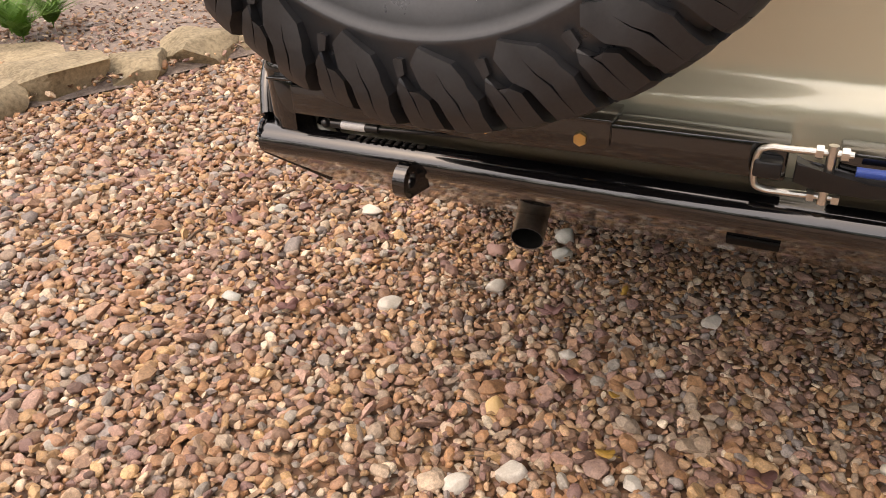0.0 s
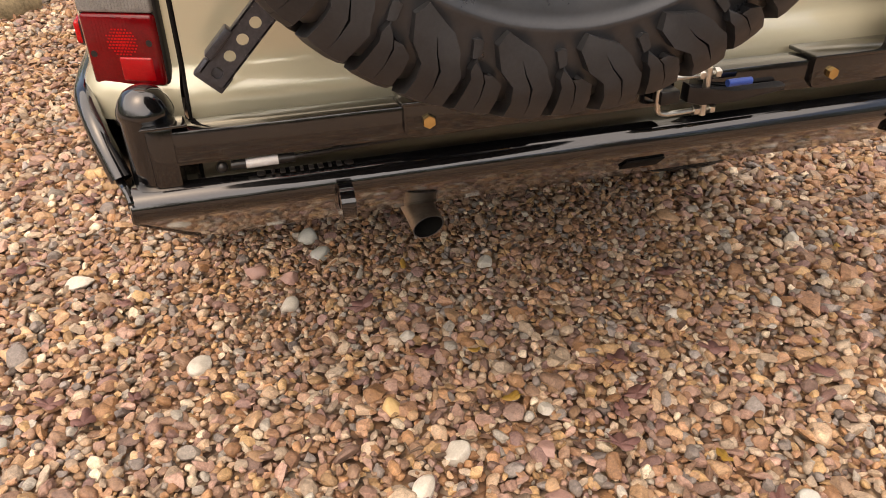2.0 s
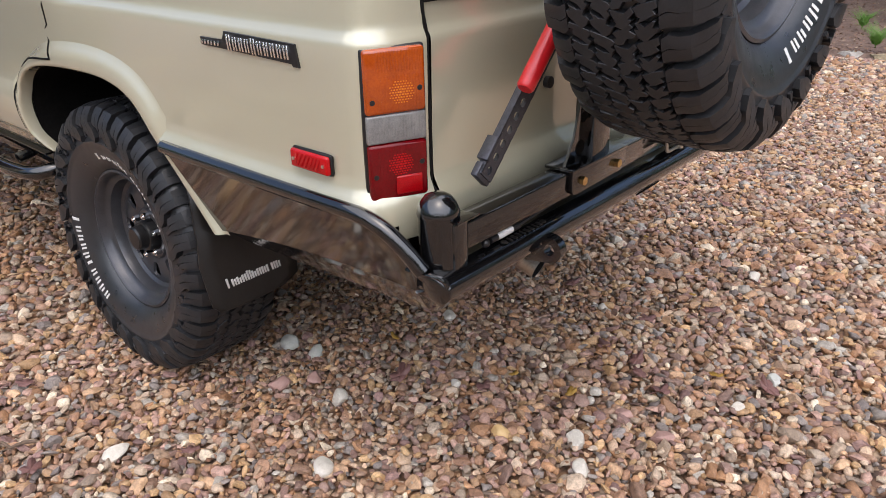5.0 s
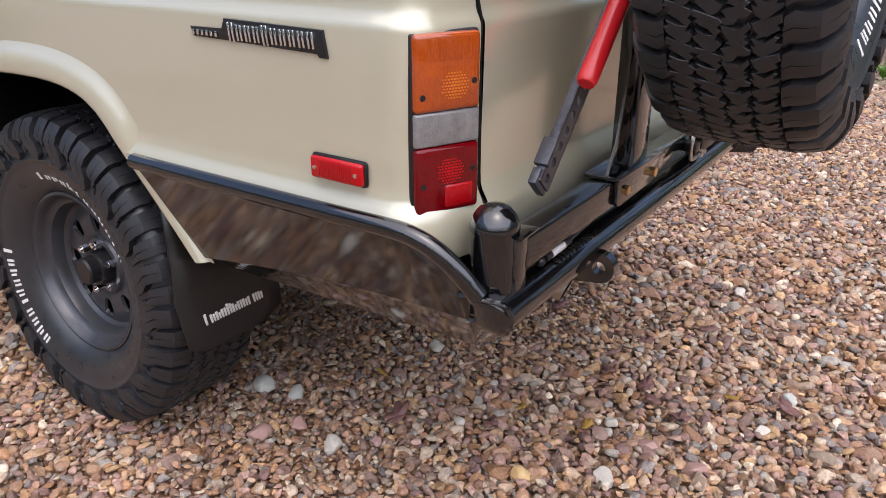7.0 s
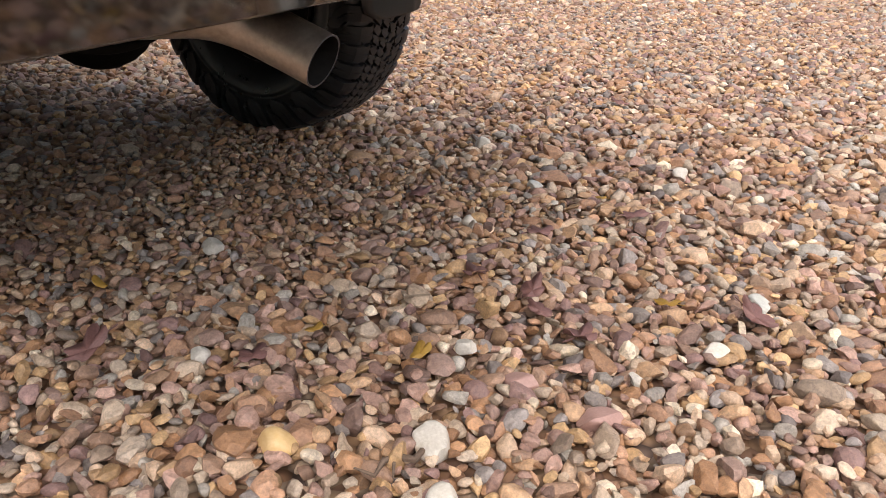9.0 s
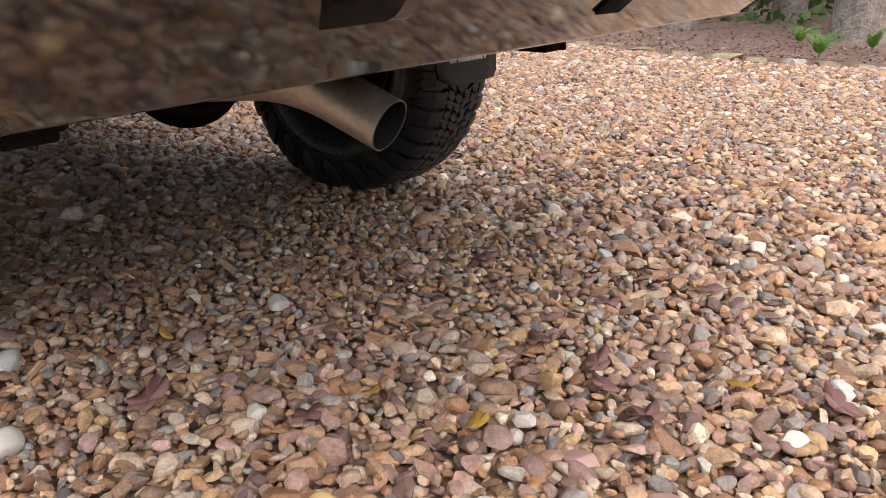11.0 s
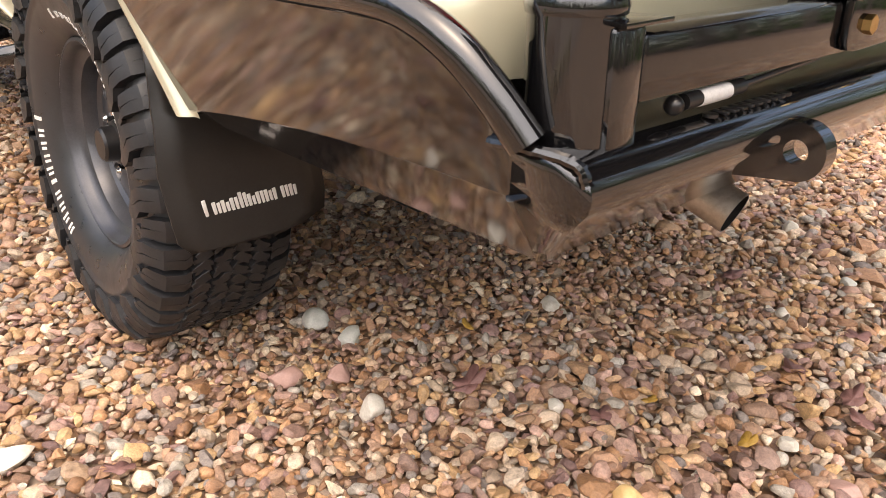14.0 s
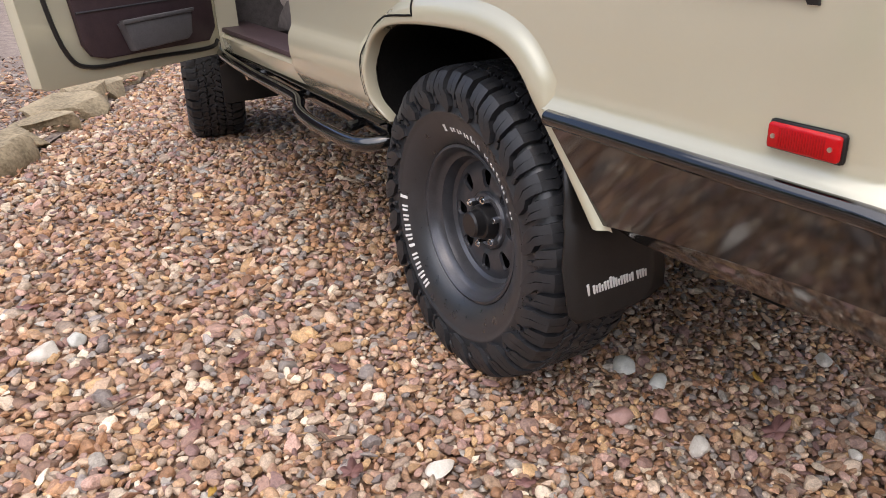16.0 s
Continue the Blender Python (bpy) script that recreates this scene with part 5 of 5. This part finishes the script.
r = random.Random(11)
y = -2.0
k = 0
while y < 7.6:
    ln = r.uniform(0.34, 0.52)
    ym = y + ln / 2
    slope = (kerb_x(ym + 0.2) - kerb_x(ym - 0.2)) / 0.4
    wide = r.uniform(0.16, 0.22)
    ang = math.atan2(1, slope)
    boulder("edging_stone", (kerb_x(ym) - wide * 0.75 - 0.04, ym, rise(ym) + 0.01), (ln * 0.76, wide * 1.25, r.uniform(0.15, 0.21)), ang + r.uniform(-0.12, 0.12), ROCK, "weathered tan sandstone edging a garden bed", 100 + k, "garden edging stones")
    y += ln * 0.84 * math.sin(ang)
    k += 1
y = -5.0
while y < 6.0:
    ln = r.uniform(0.24, 0.46)
    ym = y + ln / 2
    slope = (far_kerb_x(ym + 0.2) - far_kerb_x(ym - 0.2)) / 0.4
    pale = 0.9 < ym < 1.25
    boulder("edging_stone", (far_kerb_x(ym) + r.uniform(0.04, 0.16), ym, rise(ym) + 0.0), (ln * 0.54, r.uniform(0.11, 0.19), 0.09 if pale else r.uniform(0.06, 0.10)), math.atan2(1, slope) + r.uniform(-0.15, 0.15), ROCK_PALE if pale else ROCK,
            "pale limestone edging the woodland floor" if pale else "low sandstone edging the woodland floor", 200 + k, "woodland edging stones")
    y += ln * 0.95
    k += 1
boulder("flat_stone", (-3.75, 1.55, 0.04), (0.34, 0.22, 0.06), 0.6, ROCK, "flat sandstone slab lying in the garden bed", 301, "bed slabs")
boulder("flat_stone", (-2.6, 4.6, 0.09), (0.42, 0.28, 0.07), 0.9, ROCK, "flat sandstone slab lying in the garden bed", 302, "bed slabs")
boulder("flat_stone", (-2.15, 5.0, 0.10), (0.38, 0.26, 0.07), 0.7, ROCK, "flat sandstone slab lying in the garden bed", 303, "bed slabs")


def pebble(x, y, size, turn, mat, label, seed, flat=0.6):
    q = bmesh.new()
    bmesh.ops.create_icosphere(q, subdivisions=3, radius=1.0)
    rr = random.Random(seed)
    cuts = [(Vector((rr.gauss(0, 1), rr.gauss(0, 1), rr.gauss(0, 1))).normalized(), rr.uniform(0.5, 0.85)) for _ in range(10)]
    for v in q.verts:
        p = v.co.copy()
        for d, k in cuts:
            o = p.dot(d) - k
            if o > 0:
                p -= d * o * 0.9
        p *= 1 + 0.03 * noise.noise(p * 4 + Vector((seed, 1, 0)))
        v.co = Vector((p.x * size, p.y * size * 0.72, p.z * size * flat))
    ob = part("pebble", q, mat)
    ob.matrix_world = Matrix.Translation((x, y, rise(y) + 0.009)) @ Matrix.Rotation(turn, 4, "Z") @ Matrix.Rotation(rr.uniform(-0.2, 0.2), 4, "Y")
    return tagged(ob, label, "pebble", "large pebbles in the gravel")


W, Y, G, P = "smooth white quartz pebble on the gravel", "yellow jasper pebble on the gravel", "grey flint pebble on the gravel", "rose sandstone pebble on the gravel"
for i, (x, y, s, a, m, l) in enumerate((
        (-0.353, 0.003, 0.037, 0.9, PEB_WHITE, W), (-0.454, 0.168, 0.033, 1.9, PEB_YELLOW, Y), (-0.538, 0.953, 0.046, 1.3, PEB_GREY, G), (-0.519, 0.85, 0.036, 0.4, PEB_GREY, G),
        (-1.173, 0.862, 0.041, 0.2, PEB_WHITE, W), (-0.637, 0.611, 0.036, 0.8, PEB_WHITE, W), (-0.364, 0.409, 0.024, 0.5, PEB_WHITE, W), (-0.064, 0.688, 0.034, 1.2, PEB_WHITE, W),
        (-0.126, 0.073, 0.028, 0.4, PEB_WHITE, W), (0.338, 0.322, 0.024, 0.1, PEB_WHITE, W), (0.63, 0.295, 0.026, 1.0, PEB_GREY, G), (0.931, 0.009, 0.034, 0.3, PEB_WHITE, W),
        (0.063, -0.264, 0.028, 2.0, PEB_WHITE, W), (-0.196, -0.168, 0.034, 2.3, PEB_ROSE, P), (-0.44, -0.07, 0.034, 0.7, PEB_WHITE, W), (-0.17, -0.04, 0.03, 1.5, PEB_ROSE, P),
        (-1.275, 0.269, 0.030, 0.2, PEB_GREY, G), (0.9, 0.585, 0.036, 0.6, PEB_WHITE, W), (-1.875, 1.897, 0.055, 0.3, PEB_WHITE, W), (-1.79, 1.93, 0.04, 1.3, PEB_GREY, G),
        (-0.70, 0.80, 0.042, 0.1, PEB_ROSE, P), (-0.62, 0.74, 0.032, 0.6, PEB_ROSE, P), (-0.86, 0.42, 0.038, 0.9, PEB_WHITE, W), (0.265, -0.294, 0.034, 0.2, PEB_GREY, G), (-1.46, 0.75, 0.03, 1.2, PEB_GREY, G))):
    pebble(x, y, s, a, m, l, 400 + i)


def leaf(x, y, size, turn, mat, label, lobes, curl):
    """A dead leaf: a lobed, curled blade with a thin stalk."""
    q = bmesh.new()
    n = 28
    c = q.verts.new((0, 0, 0))
    ring = []
    for k in range(n):
        t = 2 * math.pi * k / n
        rad = 0.55 + 0.45 * abs(math.cos(t * lobes / 2)) ** 0.7
        px, py = rad * math.cos(t), 0.62 * rad * math.sin(t)
        ring.append(q.verts.new((px, py, curl * (px * px + 0.8 * py * py) + 0.08 * math.sin(5 * t))))
    for k in range(n):
        q.faces.new((c, ring[k], ring[(k + 1) % n]))
    pipe(q, [(-0.5, 0, 0.06), (-1.3, 0.1, 0.0)], 0.03, 5)
    for v in q.verts:
        v.co *= size
    ob = part("fallen_leaf", q, mat)
    s = ob.modifiers.new("thickness", "SOLIDIFY")
    s.thickness = 0.0006
    ob.matrix_world = Matrix.Translation((x, y, rise(y) + 0.018)) @ Matrix.Rotation(turn, 4, "Z") @ Matrix.Rotation(curl * 0.7, 4, "Y")
    return tagged(ob, label, "leaf", "fallen leaves")


r = random.Random(21)
for i, (x, y) in enumerate(((0.03, 0.02), (-0.02, -0.07), (0.09, 0.06), (-1.05, 0.72), (-1.1, 0.28), (-1.18, 0.36), (-1.0, 0.33), (0.35, 0.16), (0.1, 0.18), (0.55, 0.02), (0.42, 0.5), (-1.6, 1.3), (-1.72, 0.9), (-1.42, 1.55), (-1.55, 0.62),
                           (-0.45, 0.55), (-0.33, 0.33), (1.3, 1.2), (1.6, 0.4), (-1.9, 2.2), (-1.45, 2.6), (-1.2, 1.35), (-1.35, 0.95), (0.2, -0.3), (0.75, 0.9))):
    leaf(x, y, r.uniform(0.026, 0.045), r.uniform(0, 6.28), LEAF_BROWN, "purple-brown dry leaf lying on gravel", r.choice((4, 5, 6)), r.uniform(0.1, 0.5))
for i, (x, y) in enumerate(((-0.19, 0.12), (0.17, -0.16), (-0.3, 0.72), (0.62, 0.12), (-0.22, 0.3), (1.0, 0.5), (-1.63, 1.05))):
    leaf(x, y, r.uniform(0.015, 0.025), r.uniform(0, 6.28), LEAF_YELLOW, "mustard-yellow dry leaf lying on gravel", r.choice((2, 3)), r.uniform(0.1, 0.5))
for i, (x, y, a, ln) in enumerate(((-1.75, 0.42, 0.5, 0.26), (-1.62, 0.55, 1.9, 0.2), (-1.5, 0.86, 0.7, 0.17), (-1.95, 0.3, 1.2, 0.22), (-1.35, 1.1, 2.4, 0.14), (-1.78, 1.5, 0.1, 0.2), (-0.42, 0.02, 2.6, 0.09), (-1.25, 1.9, 1.0, 0.18))):
    q = bmesh.new()
    pts = [(ln * (k / 5 - 0.5), 0.012 * math.sin(k * 2.1 + i), 0.014 + 0.004 * (k % 2)) for k in range(6)]
    pipe(q, pts, [0.0045, 0.005, 0.0045, 0.004, 0.003, 0.0015], 7)
    pipe(q, [pts[2], (pts[2][0] + 0.02, 0.03, 0.018)], [0.003, 0.0012], 5)
    ob = part("twig", q, TWIG)
    ob.matrix_world = Matrix.Translation((x, y, rise(y))) @ Matrix.Rotation(a, 4, "Z")
    tagged(ob, "thin dark dry twig lying on gravel", "twig", "twigs on the drive")


def fern(c, height, seed, fronds=26, mat=None):
    rr = random.Random(seed)
    root = tagged(empty("fern", Matrix.Translation(c)), "bright green feathery plant beside edging stones", "plant", "bed plants")
    for f in range(fronds):
        a, lean, h = rr.uniform(0, 6.28), rr.uniform(0.35, 1.25), height * rr.uniform(0.6, 1.1)
        m = 17
        pts = [Vector((math.cos(a) * lean * h * t * t, math.sin(a) * lean * h * t * t, h * (t - 0.25 * lean * t * t))) for t in np.linspace(0, 1, m)]
        q = bmesh.new()
        pipe(q, pts, [0.003 * (1.1 - k / m) for k in range(m)], 4)
        across = Vector((-math.sin(a), math.cos(a), 0))
        for k in range(3, m):
            for s in (-1, 1):
                ln = h * 0.22 * (1.05 - k / m) + 0.006
                tip = pts[k] + across * s * ln + Vector((0, 0, 0.2 * ln + rr.uniform(-0.008, 0.008))) + (pts[k] - pts[k - 1]) * 1.2
                mid = pts[k].lerp(tip, 0.5)
                d = (pts[k] - pts[k - 1]).normalized() * ln * 0.16
                q.faces.new([q.verts.new(v) for v in (pts[k], mid + d, tip, mid - d)])
        part("frond", q, FERN, root)
    return root


fern((-3.86, 1.72, 0.06), 0.27, 1, 46)
fern((-4.06, 1.80, 0.06), 0.30, 9, 46)
fern((-3.96, 2.00, 0.06), 0.28, 2, 34)
fern((6.8, 1.02, 0.05), 0.30, 3, 20)
fern((6.75, 0.15, 0.05), 0.22, 4, 18)
fern((7.75, 0.72, 0.08), 0.26, 5, 20)
fern((7.6, -0.34, 0.08), 0.24, 6, 20)
fern((8.0, 1.45, 0.08), 0.26, 7, 18)
fern((-2.9, 5.6, 0.12), 0.45, 8, 26)


def trunk_mesh(q, base, rad, height, seed, limbs=6):
    rr = random.Random(seed)
    lean = Vector((rr.uniform(-0.03, 0.03), rr.uniform(-0.03, 0.03), 1))
    pts = [base + lean * height * t + Vector((0.06 * noise.noise((t * 4, seed, 0)), 0.06 * noise.noise((t * 4, 0, seed)), 0)) for t in np.linspace(0, 1, 12)]
    rs = [rad * (1.35 if k == 0 else 1.08 if k == 1 else 1 - 0.06 * k) for k in range(12)]
    pipe(q, pts, rs, 22, caps=False)
    for v in q.verts:
        a = math.atan2(v.co.y - base.y, v.co.x - base.x)
        v.co += Vector((math.cos(a), math.sin(a), 0)) * rad * 0.10 * noise.noise((a * 5, v.co.z * 1.5, seed))
    return pts


def tree(x, y, rad, seed, label, leaves=420, height=13):
    z = rise(y) + 0.012 * max(x - 6.5, 0) - 0.02
    root = tagged(empty("tree", Matrix.Translation((x, y, z))), label, "tree", "trees at the wood's edge")
    q = bmesh.new()
    pts = trunk_mesh(q, Vector((0, 0, 0)), rad, height, seed)
    rr = random.Random(seed + 50)
    ends = []
    for k in range(9):
        p = pts[5 + k % 6]
        a = rr.uniform(0, 6.28)
        e = p + Vector((math.cos(a) * rr.uniform(1.2, 3), math.sin(a) * rr.uniform(1.2, 3), rr.uniform(0.4, 1.8)))
        pipe(q, smooth_path([p, p.lerp(e, 0.5) + Vector((0, 0, 0.15)), e], 3), [rad * 0.3 * (1 - 0.12 * j) for j in range(7)], 7)
        ends.append(e)
    part("trunk", q, BARK, root, angle=80)
    q = bmesh.new()
    for k in range(leaves):
        e = rr.choice(ends) + Vector((rr.gauss(0, 0.8), rr.gauss(0, 0.8), rr.gauss(0, 0.55)))
        d = Vector((rr.gauss(0, 1), rr.gauss(0, 1), rr.gauss(0, 0.6))).normalized()
        u = d.orthogonal().normalized() * rr.uniform(0.10, 0.22)
        d *= rr.uniform(0.14, 0.3)
        q.faces.new([q.verts.new(v) for v in (e - d, e + u * 0.8, e + d, e - u * 0.8)])
    part("crown", q, CROWN, root)


tree(9.3, 3.25, 0.19, 1, "tall pine with grey furrowed bark beyond the drive")
tree(8.95, 1.0, 0.27, 2, "thick pine with pale furrowed bark beyond the drive")
tree(8.4, 4.2, 0.12, 3, "slim grey-barked tree beyond the drive")
tree(10.7, 1.35, 0.22, 4, "tall pine with grey furrowed bark beyond the drive")
tree(10.6, 3.9, 0.22, 5, "tall pine with grey furrowed bark beyond the drive")
tree(11.6, 0.4, 0.16, 6, "slim grey-barked tree beyond the drive")
tree(12.5, 2.6, 0.2, 7, "tall pine with dark bark in the wood")


# far woods: many trunks and clumps of leaves, beyond the drive
def woods():
    q = bmesh.new()
    rr = random.Random(77)
    for k in range(330):
        a = rr.uniform(-1.2, 1.9) if k < 170 else rr.uniform(1.9, 5.083)
        d = rr.uniform(14, 30)
        x, y = 1 + d * math.cos(a), 1 + d * math.sin(a)
        pipe(q, [(x, y, -0.3), (x + rr.uniform(-0.2, 0.2), y, 6 if k < 170 else 4), (x + rr.uniform(-0.4, 0.4), y, 11 if k < 170 else 7)], [rr.uniform(0.10, 0.24), 0.11, 0.05], 7, caps=False)
    tagged(part("far_trunks", q, BARK), "crowded dark trunks of a distant wood", "woods", kind="stuff")
    v, f = [], []
    g = np.random.default_rng(5)
    n = 30000
    a = np.where(np.arange(n) < 17000, g.uniform(-1.2, 1.9, n), g.uniform(1.9, 5.083, n))
    d = g.uniform(17, 34, n)
    h = g.uniform(0, 1, n) ** 1.3 * (9.5 - 3.5 * (np.arange(n) >= 17000))
    c = np.stack([1 + d * np.cos(a), 1 + d * np.sin(a), h], 1)
    keep = np.array([noise.noise(Vector(p) * 0.35) > -0.3 for p in c])
    c = c[keep]
    n = len(c)
    u = g.normal(size=(n, 3))
    u /= np.linalg.norm(u, axis=1)[:, None]
    w = np.cross(u, g.normal(size=(n, 3)))
    w /= np.linalg.norm(w, axis=1)[:, None]
    s = g.uniform(0.16, 0.42, (n, 1))
    quad = np.stack([c - u * s, c + w * s * 0.6, c + u * s, c - w * s * 0.6], 1).reshape(-1, 3)
    me = bpy.data.meshes.new("far_foliage")
    me.from_pydata(quad.tolist(), [], np.arange(4 * n).reshape(-1, 4).tolist())
    me.materials.append(CROWN)
    tagged(new("far_foliage", me), "green foliage of a distant wood", "woods", kind="stuff")


woods()


# shrubs and low growth among the trunks
def undergrowth():
    g = np.random.default_rng(9)
    n = 9000
    a, dist = g.uniform(-0.5, 1.35, n), g.uniform(12.0, 16.5, n)
    h = 0.12 + 3.2 * g.uniform(0, 1, n) ** 1.6
    c = np.stack([dist * np.cos(a), dist * np.sin(a), h], 1)
    c = c[np.array([noise.noise(Vector((p[0] * 0.8, p[1] * 0.8, p[2] * 0.9))) > -0.12 for p in c])]
    n = len(c)
    u = g.normal(size=(n, 3))
    u /= np.linalg.norm(u, axis=1)[:, None]
    w = np.cross(u, g.normal(size=(n, 3)))
    w /= np.linalg.norm(w, axis=1)[:, None]
    s = g.uniform(0.05, 0.15, (n, 1))
    quad = np.stack([c - u * s, c + w * s * 0.6, c + u * s, c - w * s * 0.6], 1).reshape(-1, 3)
    me = bpy.data.meshes.new("undergrowth")
    me.from_pydata(quad.tolist(), [], np.arange(4 * n).reshape(-1, 4).tolist())
    me.materials.append(CROWN)
    tagged(new("undergrowth", me), "dark green shrubs between the tree trunks", "shrubs", kind="stuff")


undergrowth()


# leaf litter on the woodland floor and in the bed
def litter(name, x_of, side, count, seed, y0, y1, depth, label):
    g = random.Random(seed)
    vs, fs = [], []
    for k in range(count):
        y = g.uniform(y0, y1)
        d = depth * g.random() ** 1.5 + 0.05
        x = x_of(y) + side * d
        z = rise(y) + 0.05 + (0.012 * d if side > 0 else 0.0)
        s, a = g.uniform(0.010, 0.028), g.uniform(0, 6.28)
        ca, sa, t = math.cos(a) * s, math.sin(a) * s, g.uniform(-0.6, 0.6) * s
        b = len(vs)
        vs += [(x - ca, y - sa, z - t), (x - sa * 0.5, y + ca * 0.5, z + 0.3 * s), (x + ca, y + sa, z + t), (x + sa * 0.5, y - ca * 0.5, z + 0.1 * s)]
        fs.append((b, b + 1, b + 2, b + 3))
    me = bpy.data.meshes.new(name)
    me.from_pydata(vs, [], fs)
    me.materials.append(DRY)
    tagged(new(name, me), label, "leaf litter", kind="stuff")


def dry_material():
    m, n, l, b = material("dry_leaves", (0.2, 0.1, 0.06), 0.75)
    geo = n.new("ShaderNodeNewGeometry")
    rp = ramp_of(n, [(0.0, (0.13, 0.065, 0.035)), (0.25, (0.24, 0.14, 0.09)), (0.5, (0.08, 0.04, 0.03)), (0.7, (0.30, 0.19, 0.12)), (0.9, (0.40, 0.31, 0.22))], "CONSTANT")
    l.new(geo.outputs["Random Per Island"], rp.inputs[0])
    l.new(rp.outputs[0], b.inputs["Base Color"])
    return m


DRY = dry_material()
litter("woodland_litter", far_kerb_x, 1, 11000, 3, -4, 7.5, 6.5, "brown dry leaf litter under the trees")
litter("bed_litter", kerb_x, -1, 7000, 4, -0.5, 7.5, 2.4, "scattered dry leaves and chips on bare earth")
